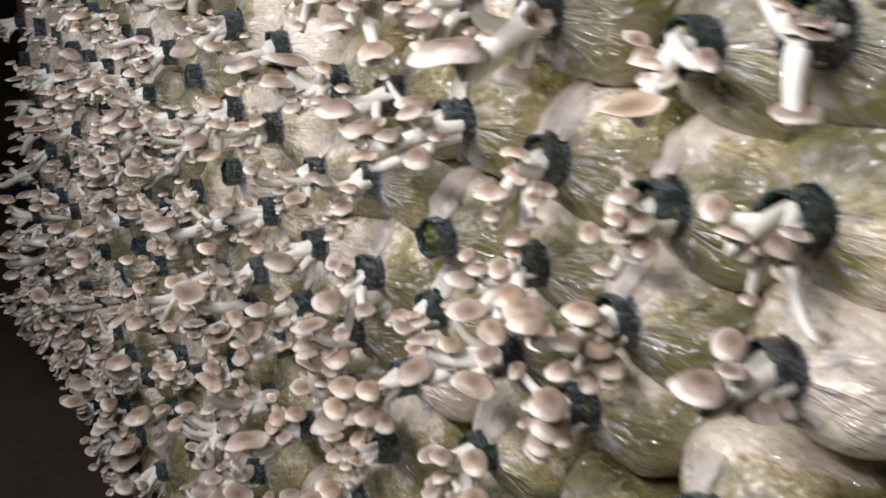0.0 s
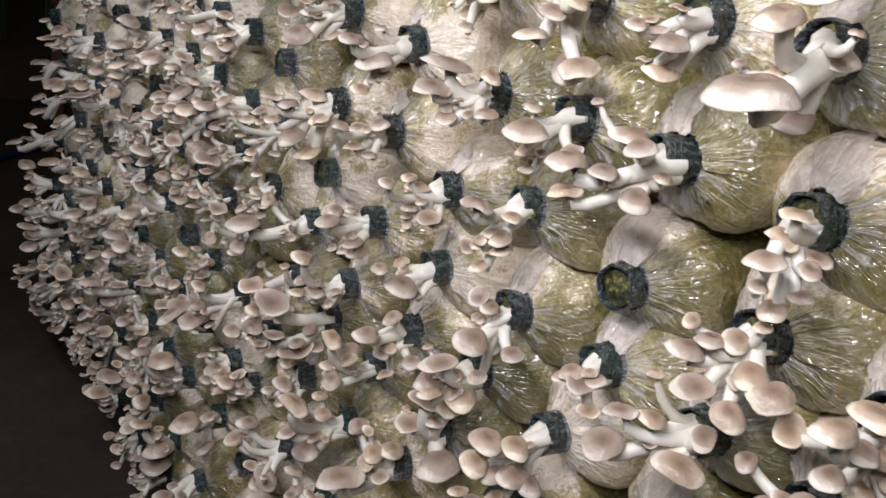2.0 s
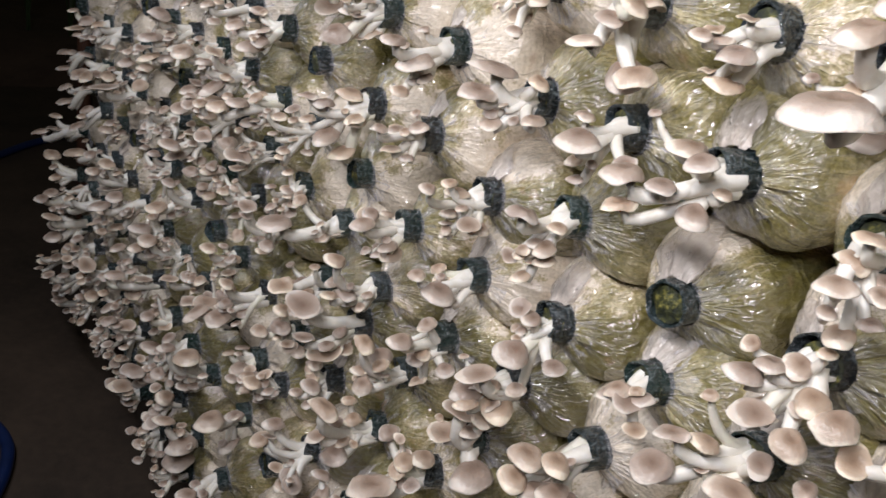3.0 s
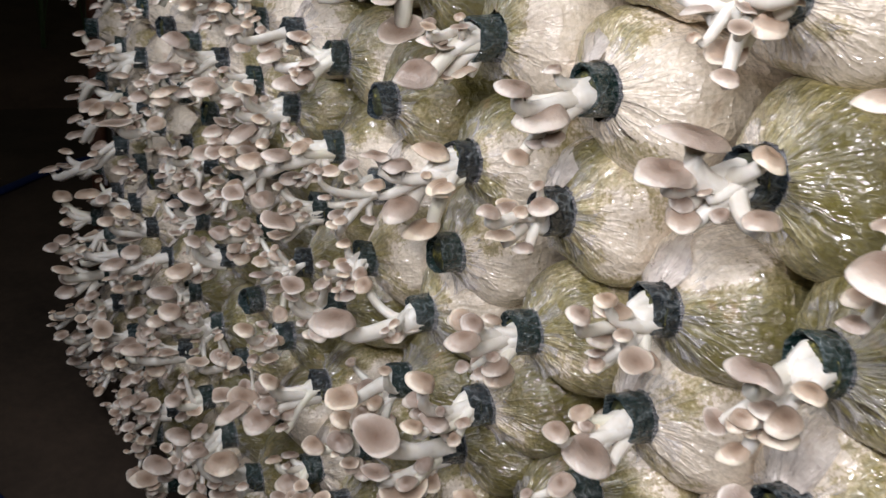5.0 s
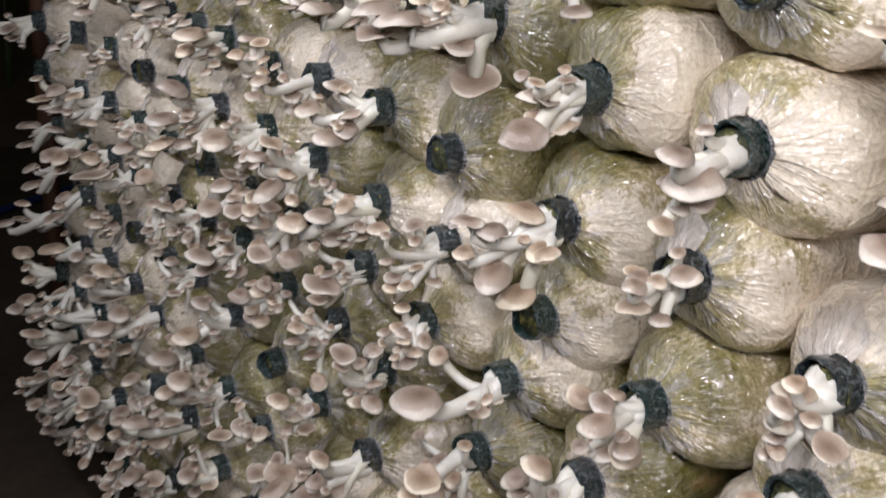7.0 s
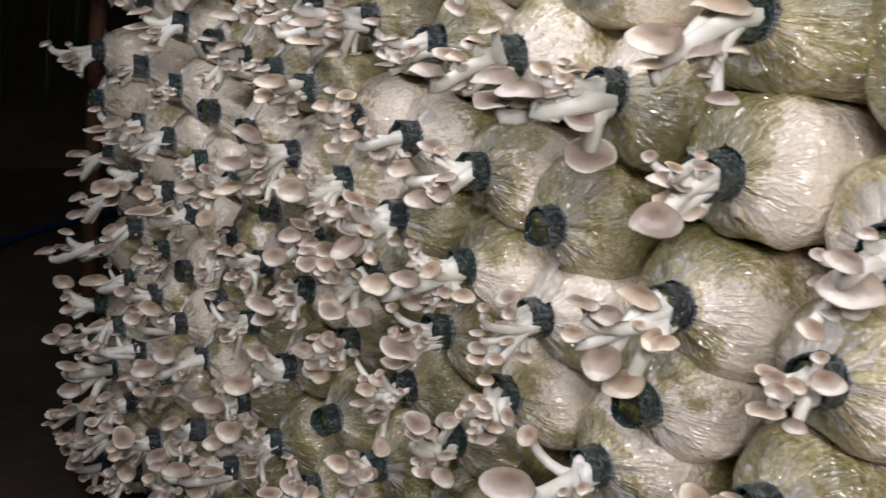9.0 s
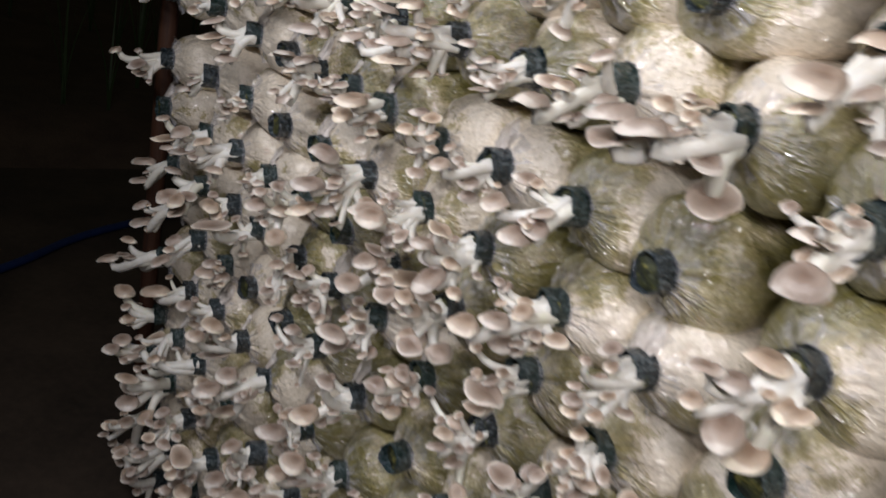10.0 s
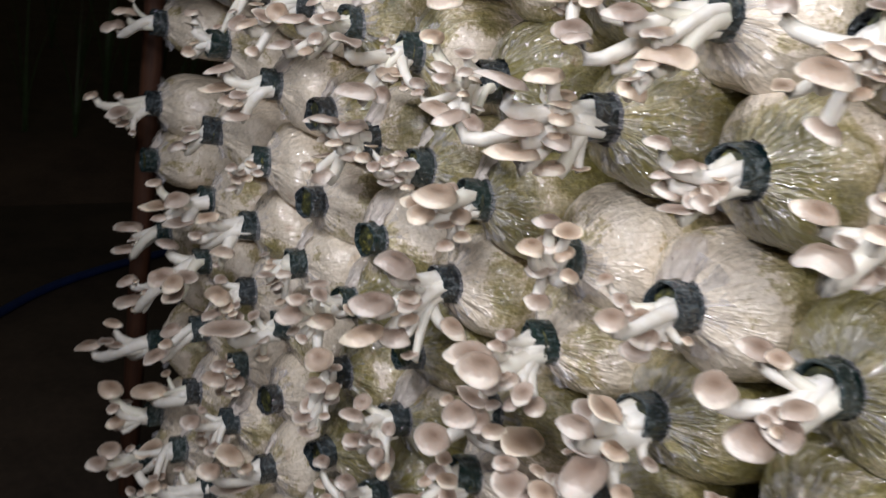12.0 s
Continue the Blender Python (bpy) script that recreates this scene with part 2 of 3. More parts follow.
# ---- mesh helpers ----
def mesh_object(name, verts, faces, materials, parent=None, label="", slots=None, smooth=True):
    me = bpy.data.meshes.new(name)
    me.from_pydata(verts, [], faces)
    for m in materials:
        me.materials.append(m)
    if slots:
        me.polygons.foreach_set("material_index", slots)
    me.polygons.foreach_set("use_smooth", [smooth] * len(faces))
    me.update()
    ob = new(name, me)
    if parent:
        ob.parent = parent
    return tagged(ob, label) if label else ob


def lathe_faces(rings, segs, close_end=False):
    faces = []
    for k in range(rings - 1):
        for s in range(segs):
            t = (s + 1) % segs
            faces.append((k * segs + s, k * segs + t, (k + 1) * segs + t, (k + 1) * segs + s))
    if close_end:
        faces.append(tuple((rings - 1) * segs + s for s in range(segs)))
    return faces


def box(name, x0, x1, y0, y1, z0, z1, material, bevel=0.0):
    bm = bmesh.new()
    bmesh.ops.create_cube(bm, size=1)
    bmesh.ops.scale(bm, vec=(x1 - x0, y1 - y0, z1 - z0), verts=bm.verts)
    if bevel:
        bmesh.ops.bevel(bm, geom=bm.edges[:], offset=bevel, segments=2, affect="EDGES")
    me = bpy.data.meshes.new(name)
    bm.to_mesh(me)
    bm.free()
    me.materials.append(material)
    ob = new(name, me)
    ob.location = ((x0 + x1) / 2, (y0 + y1) / 2, (z0 + z1) / 2)
    return ob


# ---- the setting ----
tagged(box("floor", -3.5, 3.4, -0.6, 5.0, -0.10, 0.0, FLOOR), "dark brown bare concrete floor of the aisle", "floor", kind="structure")
# unseen walls and roof, added to close the place and bounce light
tagged(box("wall_back", -3.5, 1.9, -0.45, -0.33, 0.0, 2.7, TARP), "dark sheeting added behind the stacked bags to close the place", "wall", kind="structure")
tagged(box("wall_south", -3.62, -3.5, -0.6, 5.0, 0.0, 2.7, TARP), "unseen dark sheeting wall, added to close the place", "wall", kind="structure")
tagged(box("wall_west", -3.5, 3.4, 5.0, 5.12, 0.0, 2.7, TARP), "unseen dark sheeting on the far side, added to close the place", "wall", kind="structure")
tagged(box("ceiling", -3.5, 1.9, -0.45, 5.0, 2.7, 2.8, TARP), "unseen dark sheeting roof, added to close the place", "ceiling", kind="structure")


def ground_sheet():
    random.seed(5)
    nx, ny, verts, faces = 60, 60, [], []
    for i in range(nx + 1):
        for j in range(ny + 1):
            x, y = 3.4 + 14.0 * (i / nx) ** 1.5, -9.0 + 18.0 * j / ny
            rise = 0.16 * min(1.0, (x - 3.4) / 0.4) + 0.5 * max(0.0, (x - 5.0) / 12.0)
            verts.append((x, y, -0.05 + rise + 0.05 * noise.noise((x * 1.3, y * 1.3, 0)) + 0.02 * noise.noise((x * 6, y * 6, 3))))
    for i in range(nx):
        for j in range(ny):
            a = i * (ny + 1) + j
            faces.append((a, a + ny + 1, a + ny + 2, a + 1))
    return tagged(mesh_object("ground", verts, faces, [EARTH]), "bare brown earth bank beyond the floor", "ground", kind="structure")


ground_sheet()


# ---- growing bags ----
HALF_WIDTH, HALF_HEIGHT, NECK = 0.0660, 0.0545, 0.0197


def bag_mesh(seed):
    """One filled bag lying on its side: neck at the origin, pointing along +y; pleats run from the neck over the shoulder."""
    rnd = random.Random(seed)
    segs, verts = 64, []
    waves = [(k, rnd.uniform(0, 6.3), rnd.uniform(0.5, 1.0)) for k in (7, 11, 16, 23, 29)]
    lobes = [(k, rnd.uniform(0, 6.3), rnd.uniform(0.2, 1.0) * 0.03) for k in (1, 2, 3)]
    depth = rnd.uniform(0.048, 0.062)
    rings = []
    for k in range(15):
        s = k / 14
        a = s * math.pi / 2
        rings.append((0.002 - depth * (1 - math.cos(a) ** 0.85) - 0.008 * min(1.0, 6 * s), math.sin(a) ** 0.82, (1 - s) ** 1.2))
    for k in range(1, 8):
        rings.append((-0.006 - depth - 0.185 * k / 7, 1.0 + 0.012 * math.sin(k * 1.7 + seed), 0.0))
    for y, f, pleat in rings:
        for s in range(segs):
            a = 2 * math.pi * s / segs
            c, d = math.cos(a), math.sin(a)
            sq = (abs(c) ** 2.6 + abs(d) ** 2.6) ** (-1 / 2.6)
            lobe = 1 + sum(m * math.sin(k * a + p) for k, p, m in lobes)
            wave = sum(m * math.sin(k * a + p) for k, p, m in waves) / 3
            crumple = noise.noise((c * 2 + seed, d * 2, y * 30)) * 0.0045 * f + noise.noise((c * 5 + seed, d * 5, y * 70)) * 0.0015 * f
            rx = NECK + (HALF_WIDTH * sq * lobe - NECK) * f + crumple + 0.0012 * wave * (0.3 + pleat)
            rz = NECK + (HALF_HEIGHT * sq * lobe - NECK) * f + crumple + 0.0012 * wave * (0.3 + pleat)
            verts.append((rx * c, y + 0.0050 * wave * pleat * math.sin(min(1.0, f * 2) * math.pi), rz * d))
    me = bpy.data.meshes.new("bag_film")
    me.from_pydata(verts, [], [tuple(reversed(f)) for f in lathe_faces(len(rings), segs, True)])
    me.materials.append(FILMS["mixed"])
    me.polygons.foreach_set("use_smooth", [True] * len(me.polygons))
    return me


def collar_mesh(seed):
    """A short tube with film folded back over it, open to the front."""
    rnd = random.Random(seed)
    segs, verts = 28, []
    p = [rnd.uniform(0, 6.3) for _ in range(3)]
    long = rnd.uniform(0.022, 0.028)
    profile = [(-0.008, 1.06), (0.0, 1.0), (long * 0.5, 0.99), (long - 0.004, 1.0), (long - 0.0012, 0.985), (long, 0.93), (long - 0.0012, 0.87), (long * 0.5, 0.85), (-0.004, 0.84)]
    for y, f in profile:
        for s in range(segs):
            a = 2 * math.pi * s / segs
            w = 1 + 0.035 * math.sin(3 * a + p[0] + y * 70) + 0.022 * math.sin(7 * a + p[1] - y * 110) + 0.012 * math.sin(12 * a + p[2])
            w = 1 + (w - 1) * (1.0 if f > 0.9 else 0.5)
            verts.append((NECK * f * w * math.cos(a), y + (0.0014 * math.sin(2 * a + p[1]) + 0.0008 * math.sin(5 * a + p[0])) * (y > 0.01), NECK * f * w * math.sin(a)))
    me = bpy.data.meshes.new("neck_collar")
    me.from_pydata(verts, [], [tuple(reversed(f)) for f in lathe_faces(len(profile), segs)])
    me.materials.append(COLLAR)
    me.polygons.foreach_set("use_smooth", [True] * len(me.polygons))
    return me


def plug_mesh(seed):
    rnd = random.Random(seed)
    segs, verts = 14, []
    for k in range(5):
        for s in range(segs):
            a, f = 2 * math.pi * s / segs, 1 - k / 4.6
            verts.append((NECK * 0.84 * f * math.cos(a), 0.017 + 0.003 * k / 4 + rnd.uniform(-0.002, 0.002), NECK * 0.84 * f * math.sin(a)))
    me = bpy.data.meshes.new("substrate_plug")
    me.from_pydata(verts, [], [tuple(reversed(f)) for f in lathe_faces(5, segs, True)])
    me.materials.append(PLUG)
    me.polygons.foreach_set("use_smooth", [True] * len(me.polygons))
    return me


def cap_mesh(seed):
    """An oyster cap of radius about one: stem at the origin, grown out towards +x, top along +z."""
    rnd = random.Random(seed)
    segs, verts = 22, []
    p = [rnd.uniform(0, 6.3) for _ in range(4)]
    dome, roll, dip = rnd.uniform(0.26, 0.46), rnd.uniform(0.20, 0.34), rnd.uniform(0.08, 0.26)
    shift, long = rnd.uniform(0.12, 0.50), rnd.uniform(0.84, 1.22)
    top = [0.12, 0.34, 0.56, 0.75, 0.89, 0.97, 1.0]
    under = [0.955, 0.8, 0.55, 0.3, 0.14]
    wave = rnd.choice((0.03, 0.05, 0.08, 0.12))

    def point(f, a, z):
        out = 1 + 0.07 * math.sin(2 * a + p[0]) + 0.045 * math.sin(3 * a + p[1]) + 0.02 * math.sin(5 * a + p[2])
        z += wave * f * f * math.sin(3 * a + p[3]) + 0.5 * wave * f * f * math.sin(5 * a + p[1])
        return (shift * f + f * out * long * math.cos(a), f * out * math.sin(a) / long, z)

    funnel = seed % 5 == 4

    def crown(f):
        return -0.16 * (1 - f ** 1.4) - 0.10 * f ** 9 if funnel else dome * (1 - f ** 2.4) - roll * f ** 5 - dip * math.exp(-(f / 0.42) ** 2)

    def gill(f):
        return crown(f) - 0.10 - 0.32 * (1 - f) if funnel else -roll - 0.06 + 0.22 * min(1.0, 5 * (1 - f)) * f - 0.34 * (1 - f) ** 3

    for profile, along in ((crown, top), (gill, under)):
        for f in along:
            verts += [point(f, 2 * math.pi * s / segs, profile(f)) for s in range(segs)]
    rings = len(top) + len(under)
    faces = [tuple(range(segs))] + [tuple(reversed(f)) for f in lathe_faces(rings, segs)]
    faces.append(tuple(reversed([(rings - 1) * segs + s for s in range(segs)])))
    faces = [tuple(f) for f in faces]
    slots = [0] + [0 if k < len(top) - 1 else 1 for k in range(rings - 1) for _ in range(segs)] + [1]
    me = bpy.data.meshes.new("cap")
    me.from_pydata(verts, [], faces)
    me.materials.append(CAP)
    me.materials.append(GILL)
    me.polygons.foreach_set("material_index", slots)
    me.polygons.foreach_set("use_smooth", [True] * len(faces))
    return me


def frill_mesh(seed):
    """Loose film gathered round the foot of the neck ring."""
    rnd = random.Random(seed)
    segs, verts = 40, []
    p = [rnd.uniform(0, 6.3) for _ in range(3)]
    for k, (y, f) in enumerate(((0.005, 1.05), (0.001, 1.15), (-0.002, 1.34), (-0.005, 1.62), (-0.0065, 1.95))):
        for s in range(segs):
            a = 2 * math.pi * s / segs
            w = 1 + (0.02 + 0.03 * k) * (math.sin(9 * a + p[0]) + 0.7 * math.sin(15 * a + p[1]) + 0.5 * math.sin(4 * a + p[2])) / 1.6
            verts.append((NECK * f * w * math.cos(a), y + 0.0012 * k * math.sin(11 * a + p[2]), NECK * f * w * math.sin(a)))
    me = bpy.data.meshes.new("film_frill")
    me.from_pydata(verts, [], [tuple(reversed(f)) for f in lathe_faces(5, segs)])
    me.materials.append(FRILL)
    me.polygons.foreach_set("use_smooth", [True] * len(me.polygons))
    return me


def shoulder(r):
    """How far the bag's face has fallen back at a distance from the neck's middle."""
    f = min(1.0, max(0.0, (r - NECK) / (0.5 * (HALF_WIDTH + HALF_HEIGHT) - NECK)))
    a = math.asin(f ** (1 / 0.82))
    return 0.002 - 0.055 * (1 - math.cos(a) ** 0.85) - 0.008 * min(1.0, 12 * a / math.pi)


def loose_mesh(seed):
    """A lobe of bunched film spread from the neck ring over the upper far shoulder."""
    rnd = random.Random(40 + seed)
    segs, rings, verts = 26, 9, []
    p = [rnd.uniform(0, 6.3) for _ in range(4)]
    middle, span, far = rnd.uniform(0.45, 1.05), rnd.uniform(0.75, 1.15), rnd.uniform(1.5, 2.3)
    for k in range(rings):
        for s in range(segs):
            u = 2 * s / (segs - 1) - 1
            a = middle + span * u + 0.10 * math.sin(9 * u + p[3])
            edge = far * (1 - abs(u) ** 2.6) * (1 + 0.10 * math.sin(7 * u + p[0]) + 0.07 * math.sin(17 * u + p[1]))
            t = k / (rings - 1)
            r = NECK * (1.0 + 0.06 * math.sin(5 * u + p[2]) + max(0.12, edge) * t)
            ripple = 0.0016 * math.sin(14 * u + p[1] + 3 * t) + 0.0013 * math.sin(23 * u + p[2]) + 0.0008 * noise.noise((4 * u + seed, 5 * t, 0.3))
            lift = 0.0042 * (1 - t) ** 0.7 + 0.0026 + ripple * (0.4 + t)
            verts.append((r * math.cos(a), shoulder(r) + lift, r * math.sin(a)))
    faces = [(k * segs + s, (k + 1) * segs + s, (k + 1) * segs + s + 1, k * segs + s + 1) for k in range(rings - 1) for s in range(segs - 1)]
    me = bpy.data.meshes.new("bunched_film")
    me.from_pydata(verts, [], faces)
    me.materials.append(LOOSE)
    me.polygons.foreach_set("use_smooth", [True] * len(me.polygons))
    return me


LOOSES = [loose_mesh(s) for s in range(7)]
FRILLS = [frill_mesh(s) for s in range(4)]
BAGS = [bag_mesh(s) for s in range(9)]
COLLARS = [collar_mesh(s) for s in range(6)]
PLUGS = [plug_mesh(s) for s in range(4)]
CAPS = [cap_mesh(s) for s in range(24)]


def stem(parent, start, end, way, thick, wide, rnd):
    """A curved, flaring stem from the neck to a cap that faces along way."""
    a, d = Vector(start), Vector(end)
    reach = (d - a).length
    b = a + Vector((0, 1, 0)) * reach * 0.45
    c = d - way * reach * 0.35
    verts, segs, rings = [], 9, 7
    for k in range(rings):
        t = k / (rings - 1)
        at = a * (1 - t) ** 3 + b * 3 * t * (1 - t) ** 2 + c * 3 * t * t * (1 - t) + d * t ** 3
        go = ((b - a) * (1 - t) ** 2 + (c - b) * 2 * t * (1 - t) + (d - c) * t * t).normalized()
        side = go.cross(Vector((0.3, 0.1, 1))).normalized()
        up = side.cross(go)
        r = thick * (1.25 - 0.50 * t) + (wide - 0.8 * thick) * t ** 4
        for s in range(segs):
            g = 2 * math.pi * s / segs
            verts.append(at + (side * math.cos(g) + up * math.sin(g)) * r * (1 + 0.08 * math.sin(2 * g + k)))
    return mesh_object("mushroom", [v[:] for v in verts], lathe_faces(rings, segs, True), [STEM], parent)


def cluster_foot(parent, wide, rnd):
    """The pale lump in the neck from which the stems part."""
    segs, verts = 12, []
    p = [rnd.uniform(0, 6.3) for _ in range(2)]
    for k in range(6):
        t = k / 5
        for s in range(segs):
            a = 2 * math.pi * s / segs
            f = NECK * 0.80 * math.cos(t * 1.45) ** 0.6 * (1 + 0.14 * math.sin(4 * a + p[0]) + 0.1 * math.sin(7 * a + p[1]))
            verts.append((f * math.cos(a) * wide, 0.014 + 0.020 * math.sin(t * 1.5) + 0.002 * math.sin(5 * a + p[1]) * t, f * math.sin(a) * wide - 0.003))
    return mesh_object("cluster_foot", verts, [tuple(reversed(f)) for f in lathe_faces(6, segs, True)], [STEM], parent)


def mushroom(parent, place, radius, way, rnd, base=None, stout=1.0):
    way = Vector(way).normalized()
    out = Vector(place)
    start = base or (rnd.uniform(-0.010, 0.010), 0.016, rnd.uniform(-0.011, 0.007))
    root = stem(parent, start, Vector(place) - way * radius * 0.36, way, stout * min(0.0090, 0.0028 + radius * 0.23), min(0.0068, radius * (0.36 if stout == 1.0 else 0.5)), rnd)
    cap = new("cap", CAPS[rnd.randrange(len(CAPS))])
    grow = (out - Vector(start))
    grow = (grow - way * grow.dot(way)).normalized()
    side = way.cross(grow)
    turn = Matrix((grow, side, way)).transposed().to_4x4()
    cap.matrix_basis = Matrix.Translation(out) @ turn @ Matrix.Rotation(rnd.uniform(-0.5, 0.5), 4, "Z") @ Matrix.Diagonal((radius, radius, radius * rnd.uniform(0.65, 1.0), 1))
    cap.parent = root
    return root


# caps that stand out, bag by bag: sideways, outward, upward from the neck, and radius, in millimetres
CLUSTERS = {}
CLUSTERS[(1, 0)] = ((-12, 36, -35, 16), (-6, 28, 10, 10),)
CLUSTERS[(1, 1)] = ((-12, 69, -25, 19), (-2, 40, -12, 13), (7, 42, -3, 9),)
CLUSTERS[(1, 2)] = ((-12, 94, -18, 29), (-8, 28, 3, 14), (-3, 28, -39, 15), (-10, 87, 21, 16),)
CLUSTERS[(1, 3)] = ((-12, 56, -12, 13), (-2, 39, -35, 13), (7, 72, -4, 8),)
CLUSTERS[(1, 7)] = ((-8, 100, -19, 20), (-2, 41, 6, 21), (-9, 28, -23, 13), (-2, 100, -39, 12),)
CLUSTERS[(1, 9)] = ((-12, 34, -18, 10), (-2, 69, -19, 16), (7, 41, -10, 11), (-13, 28, -11, 8),)
CLUSTERS[(1, 10)] = ((-12, 62, -27, 18), (33, 100, -30, 12), (7, 87, -6, 14), (-10, 79, -16, 8),)
CLUSTERS[(2, 0)] = ((-12, 86, 10, 9), (-2, 37, -8, 10), (-7, 28, 0, 10), (-11, 28, -21, 10),)
CLUSTERS[(2, 1)] = ((-12, 62, 22, 9), (-2, 48, -8, 13), (6, 28, -25, 15), (-10, 66, 7, 7),)
CLUSTERS[(2, 2)] = ((-12, 71, -12, 12), (-2, 41, -6, 10), (-18, 28, -14, 9), (-10, 66, -33, 8),)
CLUSTERS[(2, 3)] = ((31, 85, -7, 17), (5, 75, -6, 12), (15, 40, 15, 16), (29, 85, -30, 12), (-12, 55, -20, 13),)
CLUSTERS[(2, 4)] = ((-12, 75, 0, 19), (-2, 65, 13, 10), (7, 49, -44, 8),)
CLUSTERS[(2, 5)] = ((8, 60, 27, 22), (12, 72, 6, 17), (-25, 40, 27, 11), (3, 60, -20, 12),)
CLUSTERS[(2, 6)] = ((-12, 89, 9, 13), (-2, 51, -12, 21), (7, 49, -36, 8),)
CLUSTERS[(2, 7)] = ((-12, 81, -24, 18), (-2, 51, -6, 12), (-2, 28, -25, 13), (-10, 75, 11, 7),)
CLUSTERS[(2, 8)] = ((37, 100, 2, 18), (37, 100, -17, 19), (7, 91, -2, 21), (-10, 48, -16, 17), (-14, 28, -46, 23), (10, 45, 19, 14),)
CLUSTERS[(2, 9)] = ((0, 100, -18, 18), (-2, 57, 14, 10), (-6, 28, -7, 15), (-10, 79, 0, 10),)
CLUSTERS[(2, 10)] = ((18, 75, 16, 10), (19, 60, -6, 10), (-7, 42, -5, 11), (1, 62, -24, 12), (-3, 50, -14, 8),)
CLUSTERS[(2, 11)] = ((10, 100, 24, 20), (-2, 73, 34, 16), (7, 48, 16, 13), (68, 100, -19, 15), (0, 87, -6, 18), (10, 77, -29, 21), (-7, 53, -13, 14), (2, 45, -38, 14), (-7, 28, -37, 8),)
CLUSTERS[(2, 13)] = ((-12, 89, 10, 17), (-2, 33, -16, 15), (-44, 28, -20, 10), (-26, 28, -30, 6), (0, 64, -40, 22), (10, 37, 10, 6),)
CLUSTERS[(2, 14)] = ((-12, 98, -24, 13), (-2, 80, 3, 16), (7, 54, -3, 13), (-10, 69, -30, 10), (0, 39, -33, 10),)
CLUSTERS[(2, 17)] = ((-16, 28, 3, 18), (-75, 28, -19, 15), (7, 36, 3, 13),)
CLUSTERS[(3, 0)] = ((-12, 94, 24, 17), (-2, 60, 19, 10), (0, 28, -5, 20), (-10, 28, -7, 13),)
CLUSTERS[(3, 1)] = ((-7, 100, 27, 13), (-2, 45, 21, 15), (7, 51, -29, 11), (-10, 70, 9, 11), (-7, 28, -2, 12), (-16, 28, -19, 12), (-7, 31, -35, 12),)
CLUSTERS[(3, 2)] = ((23, 55, -12, 14), (12, 50, 0, 12), (-1, 38, 5, 11), (-17, 45, -8, 13), (3, 62, -29, 14), (-36, 45, -12, 15), (-22, 60, -34, 13),)
CLUSTERS[(3, 4)] = ((1, 70, 10, 15), (-17, 42, 3, 10), (13, 50, -36, 8), (-9, 45, -19, 11), (4, 40, -39, 8),)
CLUSTERS[(3, 5)] = ((-12, 92, 20, 9), (-2, 62, 20, 8), (7, 49, -15, 10), (-10, 49, -4, 8), (0, 56, -32, 7), (-19, 28, -22, 10), (-7, 29, -31, 8),)
CLUSTERS[(3, 6)] = ((-12, 83, 15, 9), (-2, 45, 7, 8), (7, 52, -16, 12), (-10, 39, -21, 9),)
CLUSTERS[(3, 7)] = ((10, 62, -40, 19), (-4, 42, -56, 17), (23, 85, 3, 13), (8, 70, -1, 14), (9, 35, 10, 18), (-18, 40, -11, 14), (29, 80, -28, 11),)
CLUSTERS[(3, 9)] = ((34, 75, -5, 16), (9, 60, -28, 18), (-4, 50, -17, 14),)
CLUSTERS[(3, 10)] = ((-12, 91, 8, 12), (-2, 51, -6, 9), (0, 28, -13, 8), (-11, 28, -21, 6), (-27, 28, -9, 5),)
CLUSTERS[(3, 11)] = ((-12, 62, 22, 12), (-2, 38, -5, 12), (0, 28, 8, 9),)
CLUSTERS[(3, 12)] = ((-12, 64, 15, 22), (-9, 28, -33, 8), (7, 63, -11, 15), (-10, 34, -9, 11),)
CLUSTERS[(3, 13)] = ((-12, 73, 7, 8), (-2, 45, 10, 9), (7, 39, -9, 10), (-10, 28, -16, 8), (0, 38, 14, 7),)
CLUSTERS[(3, 16)] = ((32, 64, -11, 23), (5, 52, -42, 19), (9, 64, -24, 15), (12, 40, -12, 15), (32, 70, 12, 19),)
CLUSTERS[(4, 1)] = ((-12, 57, 32, 16), (-2, 41, 1, 16), (7, 38, -21, 14), (-10, 37, -7, 11),)
CLUSTERS[(4, 2)] = ((29, 75, 17, 12), (35, 75, -16, 17), (13, 55, 15, 12), (-14, 50, -8, 17), (-2, 35, -5, 8),)
CLUSTERS[(4, 3)] = ((-12, 48, 4, 14),)
CLUSTERS[(4, 4)] = ((-12, 62, -13, 17), (-2, 41, 11, 11),)
CLUSTERS[(4, 5)] = ((-12, 60, -2, 20), (-2, 84, 13, 10), (7, 45, -2, 9),)
CLUSTERS[(4, 6)] = ((-12, 81, 17, 13), (-2, 65, 23, 11), (7, 39, 15, 9), (-10, 40, -23, 14), (0, 48, -28, 9),)
CLUSTERS[(4, 8)] = ((-12, 91, 28, 6), (-2, 49, 13, 8), (7, 56, -6, 8), (-10, 60, -29, 8), (-13, 28, -29, 9), (10, 70, -11, 7), (-7, 48, -14, 7),)
CLUSTERS[(4, 9)] = ((13, 100, -14, 19), (-2, 78, -2, 17), (7, 53, -36, 16), (-31, 28, -12, 12), (-3, 28, -32, 12),)
CLUSTERS[(4, 10)] = ((-12, 74, 32, 15), (-2, 83, 11, 15), (7, 54, -12, 18), (-10, 72, -24, 20), (-26, 28, -17, 7),)
CLUSTERS[(4, 11)] = ((-12, 80, -2, 21), (-9, 28, -27, 12), (7, 77, -1, 18), (-10, 71, 14, 7),)
